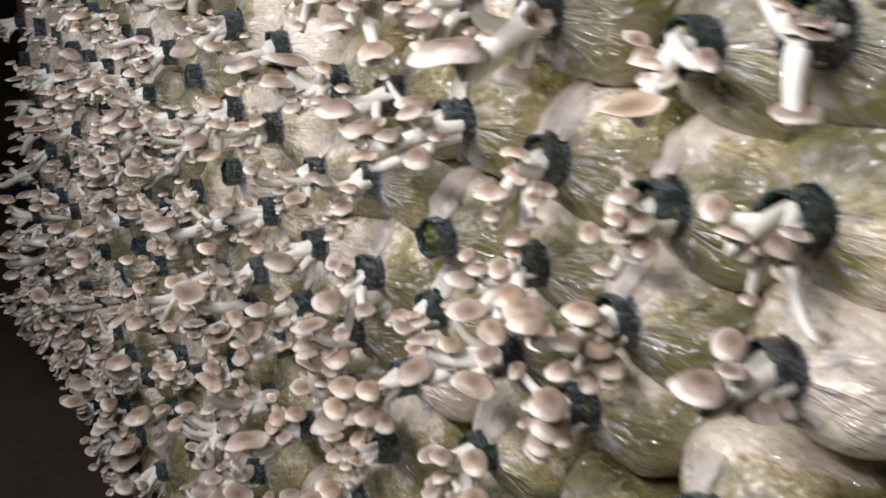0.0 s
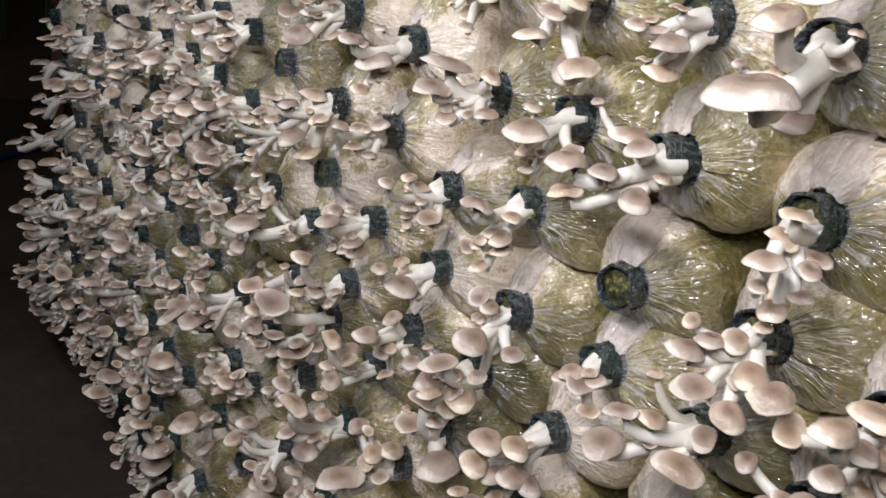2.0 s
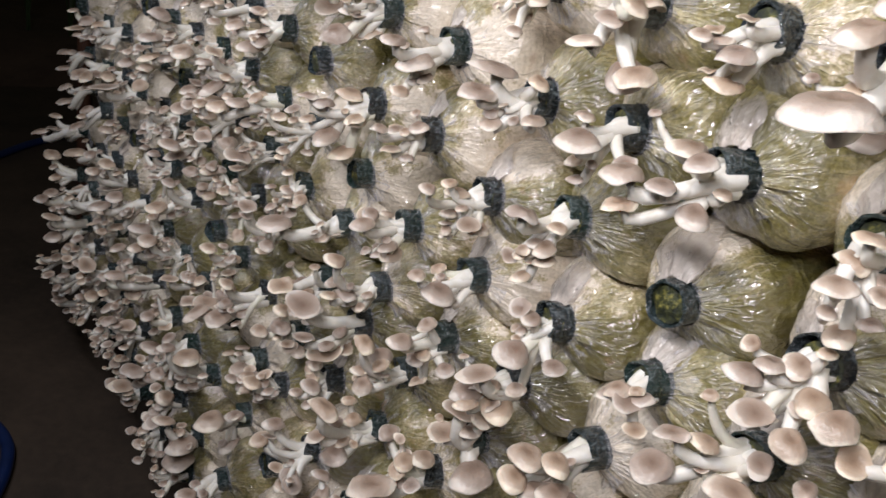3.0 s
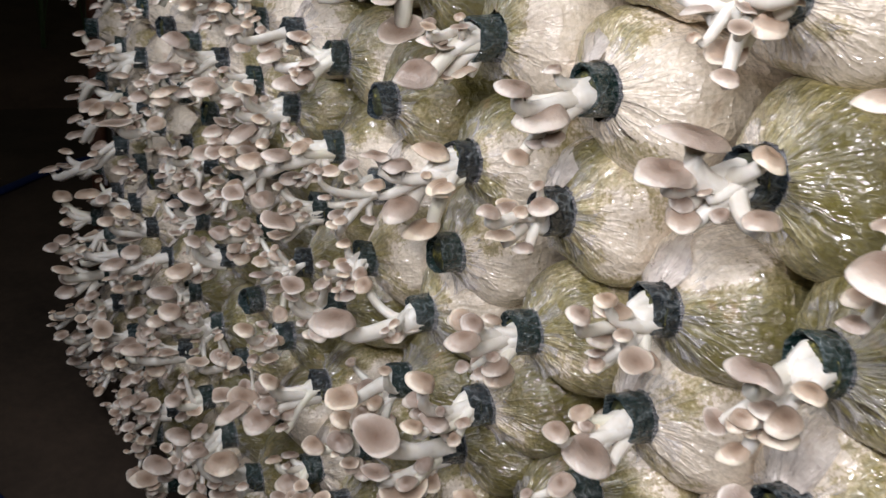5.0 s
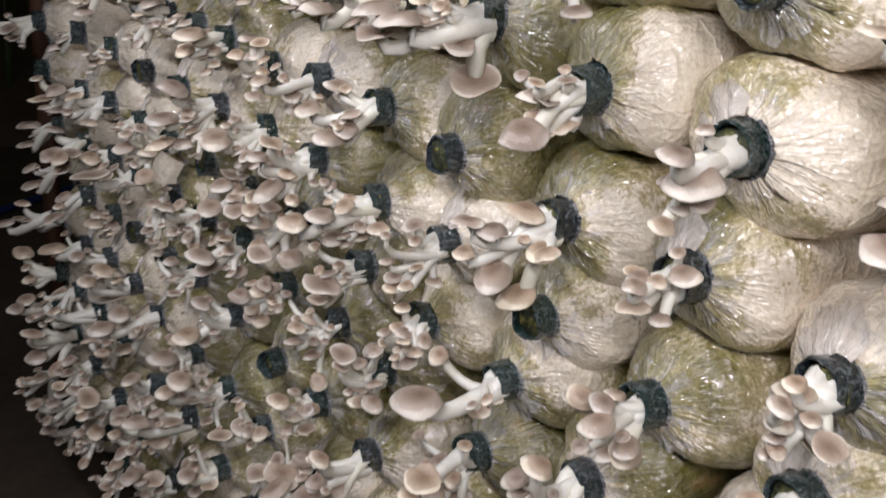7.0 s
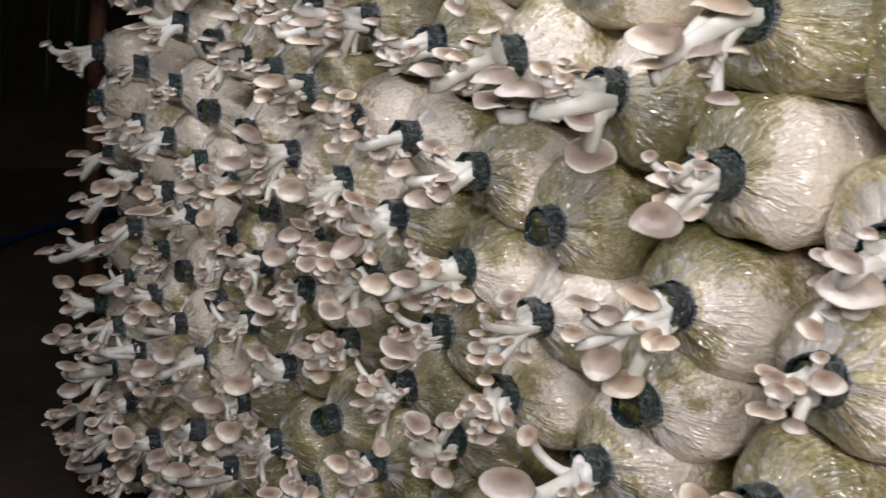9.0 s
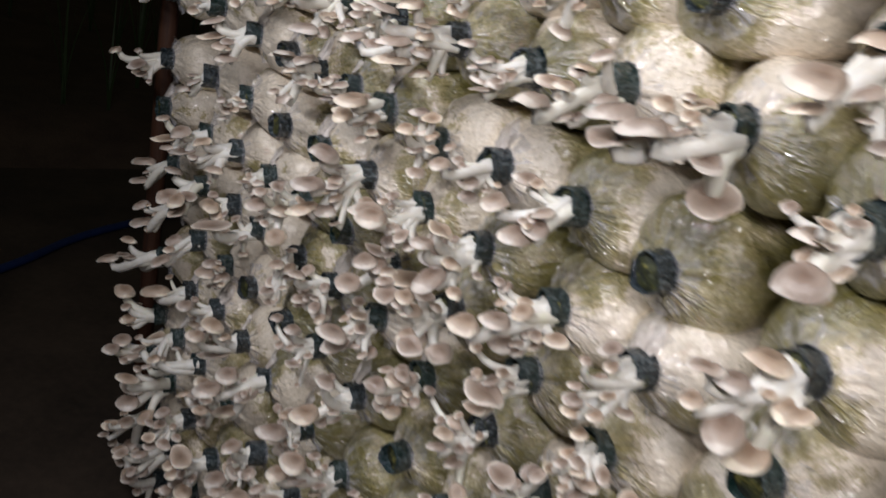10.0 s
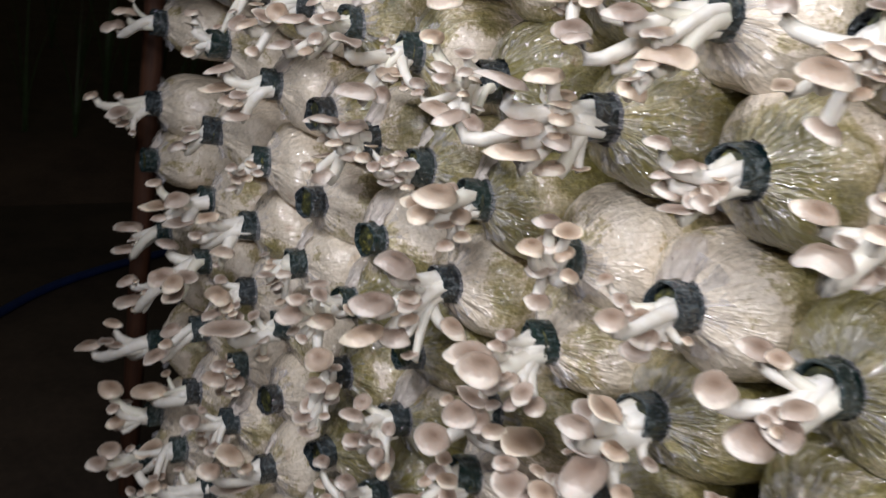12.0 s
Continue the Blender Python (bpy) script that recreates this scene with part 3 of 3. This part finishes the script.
CLUSTERS[(4, 12)] = ((-12, 79, 36, 20), (-2, 88, -8, 22), (7, 86, -45, 21), (-10, 62, -43, 18), (-44, 28, -20, 14), (10, 52, 10, 12),)
CLUSTERS[(4, 15)] = ((-12, 59, 0, 10), (-2, 45, -21, 10), (-6, 28, 2, 10), (-10, 36, -17, 10), (-27, 28, -3, 8), (10, 42, -39, 12),)
CLUSTERS[(4, 16)] = ((40, 44, -32, 22), (16, 36, -11, 18),)
CLUSTERS[(5, 3)] = ((12, 75, 4, 18), (-6, 60, 7, 15), (14, 80, -21, 15), (-15, 60, -21, 15), (0, 70, -26, 13), (-24, 50, -24, 12),)
CLUSTERS[(5, 4)] = ((-12, 66, 31, 17), (-2, 42, 4, 17), (7, 60, -3, 16), (-10, 38, -10, 20), (0, 66, -11, 13),)
CLUSTERS[(5, 5)] = ((-12, 76, 17, 14), (-2, 45, -11, 13), (-31, 28, -15, 11),)
CLUSTERS[(5, 6)] = ((-12, 81, 52, 14), (-2, 57, -1, 15), (7, 38, -8, 12), (-10, 84, 6, 11), (0, 34, -22, 11),)
CLUSTERS[(5, 7)] = ((6, 100, 9, 25), (-2, 29, -6, 13),)
CLUSTERS[(5, 8)] = ((-12, 67, 10, 8), (-2, 35, -2, 10), (6, 28, -28, 10), (-12, 28, -15, 9),)
CLUSTERS[(5, 9)] = ((-12, 69, 2, 22), (-2, 66, -23, 15), (7, 36, -6, 14),)
CLUSTERS[(5, 11)] = ((-12, 56, 21, 18), (-66, 28, 19, 21), (7, 59, -20, 19), (-10, 37, 30, 17),)
CLUSTERS[(5, 14)] = ((-12, 57, -6, 11), (-2, 28, -9, 13), (7, 28, -39, 10),)
CLUSTERS[(6, 5)] = ((-12, 44, 52, 18), (-26, 28, 51, 15), (7, 42, 8, 17), (-30, 28, -16, 25),)
CLUSTERS[(6, 6)] = ((-12, 82, 61, 14), (-2, 52, 35, 16), (7, 70, 12, 11), (-10, 75, 3, 14),)
CLUSTERS[(6, 7)] = ((-7, 100, 46, 23), (-2, 59, -31, 23), (7, 88, -12, 15), (-10, 36, -26, 12),)
CLUSTERS[(6, 8)] = ((-12, 85, 13, 18), (-2, 33, -37, 18), (7, 50, -41, 12),)
CLUSTERS[(6, 9)] = ((-12, 73, 48, 15), (-7, 28, -16, 13), (7, 28, -39, 13), (-10, 74, 30, 9),)
CLUSTERS[(6, 10)] = ((-12, 74, 20, 11), (-2, 71, -5, 11), (7, 36, 2, 10), (-10, 37, -7, 8),)
CLUSTERS[(6, 11)] = ((-12, 82, 10, 14), (-2, 48, 4, 14), (7, 39, -40, 15), (-10, 32, -15, 11),)
CLUSTERS[(6, 12)] = ((-12, 78, -2, 20), (-2, 63, -27, 18), (-24, 28, -32, 12), (-10, 44, 16, 13),)
CLUSTERS[(6, 13)] = ((-12, 77, 30, 14), (-7, 28, -32, 19), (7, 54, -20, 13),)
CLUSTERS[(6, 14)] = ((-12, 49, -1, 14), (-2, 52, -49, 14), (-14, 28, -20, 12), (-10, 50, -67, 12),)
CLUSTERS[(6, 15)] = ((-12, 92, 18, 31), (-2, 54, -11, 16), (7, 29, -46, 10),)
CLUSTERS[(6, 16)] = ((-12, 58, 7, 21), (-2, 60, -27, 17), (7, 31, -19, 17),)
CLUSTERS[(7, 5)] = ((-12, 95, 20, 24), (-2, 52, 33, 13), (-5, 28, 34, 15),)
CLUSTERS[(7, 6)] = ((-12, 96, 61, 19), (-2, 49, 27, 11), (7, 89, 8, 14), (-10, 71, -11, 18),)
CLUSTERS[(7, 7)] = ((-12, 49, 9, 14), (-2, 43, 33, 12), (7, 59, -15, 10),)
CLUSTERS[(7, 8)] = ((-12, 48, 27, 16), (-2, 38, 47, 14), (7, 68, 12, 14), (-28, 28, -6, 14),)
CLUSTERS[(7, 9)] = ((-12, 82, 34, 13), (-2, 52, -23, 14), (7, 85, -31, 22), (52, 100, -47, 21),)
CLUSTERS[(7, 10)] = ((-12, 69, 33, 15), (-2, 42, 2, 17), (-16, 28, 10, 10), (-10, 58, -16, 9), (-2, 28, -30, 9),)
CLUSTERS[(7, 12)] = ((-12, 62, 38, 16), (-2, 79, -10, 21), (7, 31, -29, 13),)
CLUSTERS[(7, 16)] = ((-12, 53, -4, 20), (-2, 37, 7, 15), (-27, 28, -6, 15),)
CLUSTERS[(8, 8)] = ((-12, 55, 24, 16), (-9, 28, 3, 15), (7, 58, 23, 13),)
CLUSTERS[(8, 10)] = ((-12, 60, 48, 22), (-6, 28, 48, 17), (7, 82, 44, 16),)
CLUSTERS[(8, 11)] = ((-12, 79, 25, 15), (-2, 42, 22, 15), (-24, 28, 19, 11),)
CLUSTERS[(8, 12)] = ((2, 100, 25, 16), (-2, 79, 42, 20), (7, 68, 12, 18), (-10, 48, -32, 10), (0, 41, -20, 10),)
CLUSTERS[(8, 13)] = ((-12, 61, 13, 22), (-2, 30, -25, 18),)
CLUSTERS[(8, 14)] = ((-11, 100, 10, 24), (-2, 71, 27, 19), (7, 61, -51, 20), (-10, 37, -5, 15),)
CLUSTERS[(8, 15)] = ((-12, 91, 27, 16), (-2, 62, 40, 20), (7, 44, -19, 25),)
CLUSTERS[(8, 16)] = ((-12, 70, 22, 15), (-9, 28, -15, 15), (7, 38, -36, 13),)
CLUSTERS[(9, 8)] = ((-12, 69, 20, 25), (-10, 28, 14, 14), (5, 28, -48, 19),)
CLUSTERS[(9, 9)] = ((-12, 64, 60, 25), (-2, 53, -8, 18), (7, 88, 66, 15),)
CLUSTERS[(9, 11)] = ((-12, 62, 17, 15), (-2, 49, -23, 11), (7, 28, 1, 11),)
CLUSTERS[(9, 12)] = ((52, 100, -8, 14), (-2, 92, 22, 20), (7, 53, -25, 20), (-10, 41, 12, 18),)
CLUSTERS[(9, 13)] = ((-12, 60, 36, 17), (-2, 33, -16, 22), (7, 67, -38, 20),)
CLUSTERS[(10, 9)] = ((-12, 39, 7, 26), (-2, 39, -33, 30), (7, 63, 45, 18),)
CLUSTERS[(10, 11)] = ((-12, 67, 12, 23), (-4, 28, 51, 23), (7, 46, -27, 18),)
CLUSTERS[(11, 11)] = ((-12, 60, 36, 21), (-2, 41, -10, 16), (7, 75, 32, 16),)
CLUSTERS[(6, 18)] = ((43, 60, -6, 26), (36, 64, -45, 24), (38, 40, -27, 21),)
CLUSTERS[(7, 18)] = ((41, 60, -51, 29), (54, 66, -15, 18),)
CLUSTERS[(3, 18)] = ((53, 72, -19, 23), (56, 50, 7, 23),)
CLUSTERS[(8, 17)] = ((54, 60, -20, 28), (50, 45, -31, 19),)
BARE = {(1, 6), (1, 8), (3, 3), (3, 8), (3, 15), (4, 7), (4, 13), (4, 14), (5, 12), (5, 17), (7, 11), (7, 14), (7, 15), (9, 7)}


LABELS = {
    "broad": "clear plastic sawdust bag sprouting broad flat oyster mushroom caps",
    "few": "clear plastic sawdust bag sprouting only a few greyish oyster mushrooms",
    "crowded": "clear plastic sawdust bag sprouting a crowded cluster of oyster mushrooms",
    "full": "clear plastic sawdust bag sprouting greyish oyster mushrooms from its neck",
    "bare": "clear plastic sawdust bag with an empty dark neck, nothing sprouting",
}


# where white mycelium and painted olive shade lie, for the bags that show it plainly
GROWN_AND_SHADED = {
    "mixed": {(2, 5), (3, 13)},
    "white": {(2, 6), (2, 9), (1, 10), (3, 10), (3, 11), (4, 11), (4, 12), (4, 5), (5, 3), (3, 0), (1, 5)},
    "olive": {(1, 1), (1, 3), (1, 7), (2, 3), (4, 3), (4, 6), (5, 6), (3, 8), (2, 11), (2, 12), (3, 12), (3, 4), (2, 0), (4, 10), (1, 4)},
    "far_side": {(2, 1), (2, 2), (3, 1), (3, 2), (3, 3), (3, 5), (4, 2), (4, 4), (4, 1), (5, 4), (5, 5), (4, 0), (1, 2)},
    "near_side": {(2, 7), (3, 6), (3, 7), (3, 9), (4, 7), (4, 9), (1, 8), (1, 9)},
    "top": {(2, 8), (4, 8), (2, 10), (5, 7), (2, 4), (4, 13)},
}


def growth_shade_kind(row, col, x, rnd):
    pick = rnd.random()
    for kind, bags in GROWN_AND_SHADED.items():
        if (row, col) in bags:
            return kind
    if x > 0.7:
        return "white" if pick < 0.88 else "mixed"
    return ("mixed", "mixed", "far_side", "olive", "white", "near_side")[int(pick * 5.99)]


FILLED = {}


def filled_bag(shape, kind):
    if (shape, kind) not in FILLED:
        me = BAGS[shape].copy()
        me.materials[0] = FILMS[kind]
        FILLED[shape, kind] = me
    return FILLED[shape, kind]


def growing_bag(row, col, place, tall, wide, rnd):
    bare = (row, col) in BARE
    thing = new("growing_bag")
    thing.empty_display_size = 0.02
    thing.matrix_basis = Matrix.Translation(place)
    turn = (rnd.uniform(-0.14, 0.06), rnd.uniform(-0.2, 0.2), rnd.uniform(-0.06, 0.10) if bare else rnd.uniform(-0.24, -0.04))
    caps = CLUSTERS.get((row, col))
    ample = float(np.interp(place[0], (0.6, 1.4), (1.0, 1.18)))
    kind = "bare" if bare else "full" if not caps else "broad" if max(c[3] for c in caps) > 19 else "few" if len(caps) < 4 else "crowded" if len(caps) > 5 else "full"
    tagged(thing, LABELS[kind], "mushroom bag", "bags stacked in the wall")
    growth_and_shade = growth_shade_kind(row, col, place[0], rnd)
    film = new("bag_film", filled_bag(rnd.randrange(len(BAGS)), growth_and_shade))
    film.parent = thing
    film.scale, film.rotation_euler = (wide * rnd.uniform(0.98, 1.04), 1, tall * rnd.uniform(0.98, 1.04)), turn
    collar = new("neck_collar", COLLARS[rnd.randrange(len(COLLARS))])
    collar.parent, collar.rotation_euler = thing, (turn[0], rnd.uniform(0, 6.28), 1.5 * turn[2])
    frill = new("film_frill", FRILLS[rnd.randrange(len(FRILLS))])
    frill.parent, frill.rotation_euler = thing, (turn[0], rnd.uniform(0, 6.28), turn[2])
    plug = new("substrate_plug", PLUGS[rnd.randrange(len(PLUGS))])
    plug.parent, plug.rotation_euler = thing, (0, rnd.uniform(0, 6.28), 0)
    extra = random.Random(7000 + 100 * row + col)
    if growth_and_shade == "far_side" or extra.random() < (0.55 if place[0] > 0.7 else 0.2):
        bunch = new("bunched_film", LOOSES[extra.randrange(len(LOOSES))])
        bunch.parent, bunch.scale = thing, (wide * 1.02, 1, tall * 1.02)
        bunch.rotation_euler = (turn[0], extra.uniform(-0.35, 0.35), turn[2])
    for piece in (collar, frill, plug):
        piece.scale = (ample, ample, ample)
    if bare:
        return thing
    cluster_foot(thing, ample * (0.5 if caps and len(caps) < 3 else rnd.uniform(0.62, 0.88)), rnd)
    if caps:
        for dx, dy, dz, r in caps:
            p = Vector((dx, dy, dz)) / 1000
            way = Vector((dx / 220 - 0.06 + rnd.uniform(-0.22, 0.2), 0.12 - dz / 260 + rnd.uniform(-0.22, 0.25), 1.0))
            if r > 23:
                way = Vector((0.12, 0.12, 1.0))
            mushroom(thing, p, r / 1000, way, rnd)
        if caps:
            middle = sum((Vector(c[:3]) for c in caps), Vector()) / len(caps) / 1000
            for _ in range(rnd.randrange(1, 4) if place[0] > 0.95 else rnd.randrange(6, 12) if place[0] > -0.15 else rnd.randrange(3, 7)):
                p = middle * rnd.uniform(0.55, 0.9) + Vector((rnd.gauss(0.003, 0.018), 0.008, rnd.gauss(-0.002, 0.019)))
                p.y = max(p.y, 0.032)
                mushroom(thing, p, rnd.uniform(0.005, 0.0125), (rnd.uniform(-0.5, 0.3), rnd.uniform(0.0, 0.7), 1.0), rnd)
        return thing
    young = place[0] > 0.85
    count, size = rnd.choice((4, 5, 6, 7) if young else (8, 9, 10, 11, 12, 13, 14)), rnd.uniform(0.85, 1.25) if young else rnd.uniform(0.7, 1.15)
    lean, reach, droop = rnd.uniform(-0.016, 0.016), rnd.uniform(1.05, 1.5) if young else rnd.uniform(0.9, 1.4), rnd.uniform(-0.016, 0.010)
    placed = []
    for _ in range(count):
        for _ in range(12):
            r = size * ample * rnd.choice((0.007, 0.010, 0.012, 0.015, 0.018))
            p = ample * Vector((lean + rnd.gauss(0, 0.021), reach * rnd.uniform(0.030, 0.066), droop + rnd.gauss(-0.004, 0.021)))
            if all((p - q).length > 0.62 * (r + s) for q, s in placed):
                break
        placed.append((p, r))
        way = Vector((p.x * 5 - 0.08 + rnd.uniform(-0.3, 0.3), 0.14 - p.z * 5 + rnd.uniform(-0.3, 0.35), 1.0))
        mushroom(thing, p, r, way, rnd, stout=1.3 if young else 1.0)
    return thing


# height of each layer; along the wall; each neck's step up or down in millimetres
LAYERS = (
    (1.425, (-1.087, -0.959, -0.830, -0.702, -0.573, -0.444, -0.316, -0.187, -0.059, 0.070, 0.198, 0.327, 0.455, 0.584, 0.712, 0.841, 0.969, 1.098, 1.226, 1.355),
     (0, 0, 0, 0, 0, 0, 0, 0, 0, 0, 0, 0, 0, 0, 0, 0, 0, 0, 0, 0)),
    (1.325, (-1.046, -0.962, -0.818, -0.716, -0.597, -0.477, -0.333, -0.189, -0.015, 0.110, 0.235, 0.364, 0.492, 0.621, 0.749, 0.878, 1.006, 1.135, 1.263, 1.392),
     (21, -3, -5, -10, -17, -24, -12, 0, 11, 3, -5, 0, 0, 0, 0, 0, 0, 0, 0, 0)),
    (1.218, (-1.060, -0.964, -0.844, -0.722, -0.614, -0.499, -0.346, -0.204, -0.077, 0.055, 0.180, 0.317, 0.457, 0.597, 0.726, 0.854, 0.983, 1.111, 1.240, 1.368),
     (26, -1, -3, -5, -9, -22, -14, -9, 21, 22, 7, 5, 1, -3, 0, 0, 0, 0, 0, 0)),
    (1.100, (-1.069, -0.941, -0.839, -0.707, -0.578, -0.454, -0.330, -0.197, -0.044, 0.072, 0.197, 0.317, 0.444, 0.545, 0.655, 0.765, 0.912, 1.109, 1.392),
     (49, 20, 24, -2, 12, -20, 1, -6, 4, 18, 15, 2, 8, 7, 5, 3, 3, 15, -7)),
    (1.003, (-1.047, -0.919, -0.820, -0.712, -0.591, -0.458, -0.326, -0.196, -0.059, 0.062, 0.196, 0.321, 0.469, 0.615, 0.763, 0.921, 1.101, 1.398),
     (15, 30, 28, 20, 8, -12, -16, -2, 12, 12, 18, 17, 6, -4, -14, -13, -22, -57)),
    (0.908, (-1.061, -0.932, -0.804, -0.675, -0.556, -0.432, -0.283, -0.169, -0.042, 0.075, 0.227, 0.369, 0.507, 0.644, 0.780, 0.936, 1.107, 1.395),
     (2, 5, 9, 19, 14, -9, -25, 12, 10, 22, 23, 12, 3, -4, -10, -21, -42, -67)),
    (0.810, (-1.157, -1.029, -0.900, -0.772, -0.643, -0.515, -0.372, -0.254, -0.148, 0.019, 0.117, 0.248, 0.376, 0.506, 0.636, 0.803, 0.922, 1.102, 1.289),
     (0, 1, 2, 3, 7, 13, 4, 6, 12, 15, 25, 16, 31, 17, 3, -18, -20, -49, -71)),
    (0.710, (-1.118, -0.990, -0.861, -0.733, -0.604, -0.476, -0.353, -0.229, -0.110, 0.010, 0.130, 0.247, 0.374, 0.500, 0.625, 0.779, 0.889, 1.045, 1.209),
     (1, 2, 4, 9, 18, 36, 9, 3, 5, 7, 9, 5, 14, 23, 0, -16, -24, -42, -33)),
    (0.610, (-1.132, -1.004, -0.875, -0.747, -0.618, -0.490, -0.361, -0.233, -0.109, -0.028, 0.096, 0.228, 0.341, 0.463, 0.619, 0.727, 0.857, 1.008, 1.184),
     (0, 0, 0, -1, -1, -3, -6, -12, 17, 12, 12, 12, 11, 9, -5, 8, 2, -35, -40)),
    (0.510, (-1.059, -0.930, -0.802, -0.673, -0.545, -0.416, -0.288, -0.159, -0.045, 0.097, 0.205, 0.314, 0.425, 0.556, 0.710, 0.861, 0.983, 1.110),
     (0, 0, 0, 1, 1, 3, 6, 12, 21, 4, 1, -3, 17, 2, -4, -11, -24, -35)),
    (0.410, (-1.065, -0.936, -0.808, -0.679, -0.551, -0.422, -0.294, -0.165, -0.037, 0.092, 0.188, 0.305, 0.433, 0.562, 0.690, 0.819, 0.947, 1.076),
     (0, 0, 0, 0, -1, -1, -2, -5, -9, -18, 1, -5, 0, 0, 0, 0, 0, 0)),
    (0.310, (-1.057, -0.929, -0.800, -0.671, -0.543, -0.414, -0.286, -0.157, -0.029, 0.100, 0.228, 0.357, 0.485, 0.614, 0.742, 0.871, 0.999),
     (0, 0, 0, 0, 0, 0, 0, 0, 0, 0, 0, 0, 0, 0, 0, 0, 0)),
    (0.212, (0.905, 1.045), (0, -8)),
)


def swell(z):
    """How far the lower layers bulge into the aisle."""
    return float(np.interp(1.04 - z, (0.25, 0.33, 0.43, 0.53, 0.63, 0.73, 2.0), (0, 0.014, 0.035, 0.058, 0.08, 0.09, 0.09)))


heights = [layer[0] for layer in LAYERS]
for row, (height, along, steps) in enumerate(LAYERS):
    above, below = heights[max(0, row - 1)], heights[min(len(heights) - 1, row + 1)]
    tall = max(1.0, (above - below) / (2 if 0 < row < len(heights) - 1 else 1) / 0.103)
    for col, (x, step) in enumerate(zip(along, steps)):
        rnd = random.Random(1000 * row + col)
        z = height + step / 1000
        gaps = [abs(x - other) for other in along[max(0, col - 1):col + 2] if other != x]
        wide = min(1.42, max(1.0, sum(gaps) / len(gaps) / 0.130))
        growing_bag(row, col, (x, swell(height), z), tall, wide, rnd)


# ---- the end of the stack and the dark beyond ----
def platform(x0, x1, top):
    """Planks on cross bearers that keep the lowest bags off the floor."""
    rack = new("plank_platform")
    rack.location, rack.empty_display_size = ((x0 + x1) / 2, -0.16, 0), 0.1
    for k in range(2):
        y = -0.235 + 0.15 * k
        plank = box("plank", -(x1 - x0) / 2, (x1 - x0) / 2, y - 0.069 + 0.16 - 0.085, y + 0.069 + 0.16 - 0.085, top - 0.03, top, WOOD, 0.004)
        plank.parent = rack
    count = 5 if x1 - x0 > 1 else 2
    for k in range(count):
        x = -(x1 - x0) / 2 + 0.06 + k * (x1 - x0 - 0.12) / (count - 1)
        bearer = box("bearer", x - 0.04, x + 0.04, -0.14, 0.13, 0.0, top - 0.03, WOOD, 0.005)
        bearer.parent = rack
    return tagged(rack, "low wooden plank platform under the stacked bags", "platform")


platform(-1.25, 0.79, 0.252)
platform(0.82, 1.20, 0.146)


def wooden_post(x, y, high):
    rnd = random.Random(int(x * 100))
    segs, rings, verts = 14, 16, []
    for k in range(rings):
        for s in range(segs):
            a, z = 2 * math.pi * s / segs, high * k / (rings - 1)
            r = 0.021 * (1 + 0.08 * noise.noise((math.cos(a) * 1.5, math.sin(a) * 1.5, z * 3 + x)))
            verts.append((x + r * math.cos(a) + 0.01 * math.sin(z * 2), y + r * math.sin(a), z))
    ob = mesh_object("wooden_post", verts, lathe_faces(rings, segs, True), [WOOD])
    return tagged(ob, "reddish brown round wooden post at the end of the bag stack", "post")


wooden_post(1.512, -0.02, 2.7)


def hose(points, radius):
    curve = bpy.data.curves.new("garden_hose", "CURVE")
    curve.dimensions, curve.bevel_depth, curve.bevel_resolution = "3D", radius, 3
    spline = curve.splines.new("BEZIER")
    spline.bezier_points.add(len(points) - 1)
    for bp, (x, y) in zip(spline.bezier_points, points):
        bp.co = (x, y, radius)
        bp.handle_left_type = bp.handle_right_type = "AUTO"
    ob = new("garden_hose", curve)
    curve.materials.append(HOSE)
    return tagged(ob, "blue plastic garden hose lying on the floor", "hose")


hose(((2.85, -0.6), (2.70, -0.25), (2.58, -0.05), (2.42, 0.13), (2.2, 0.40), (1.7, 0.75), (1.2, 0.65), (0.87, 0.42), (0.75, 0.345), (0.6, 0.33), (0.35, 0.5), (0.2, 0.9)), 0.015)


def weed(x, y, z, high, rnd):
    plant = new("weed")
    plant.location, plant.empty_display_size = (x, y, z), 0.05
    for b in range(rnd.randrange(5, 9)):
        a, lean, w = rnd.uniform(0, 6.28), rnd.uniform(0.05, 0.35), rnd.uniform(0.006, 0.012)
        h = high * rnd.uniform(0.5, 1.0)
        verts = []
        for k in range(7):
            t = k / 6
            px, py, pz = math.cos(a) * lean * h * t * t, math.sin(a) * lean * h * t * t, h * t * (1 - 0.25 * lean * t)
            ww = w * (1 - t) + 0.0008
            verts += [(px - math.sin(a) * ww, py + math.cos(a) * ww, pz), (px + math.sin(a) * ww, py - math.cos(a) * ww, pz)]
        mesh_object("blade", verts, [(2 * k, 2 * k + 1, 2 * k + 3, 2 * k + 2) for k in range(6)], [LEAF], plant)
    return tagged(plant, "tall thin green weed growing in the dark", "weed", "weeds beyond the floor")


rnd = random.Random(8)
for _ in range(26):
    x, y = rnd.uniform(3.8, 6.5), rnd.uniform(-2.2, 0.6)
    weed(x, y, 0.08, rnd.uniform(0.35, 1.3), rnd)
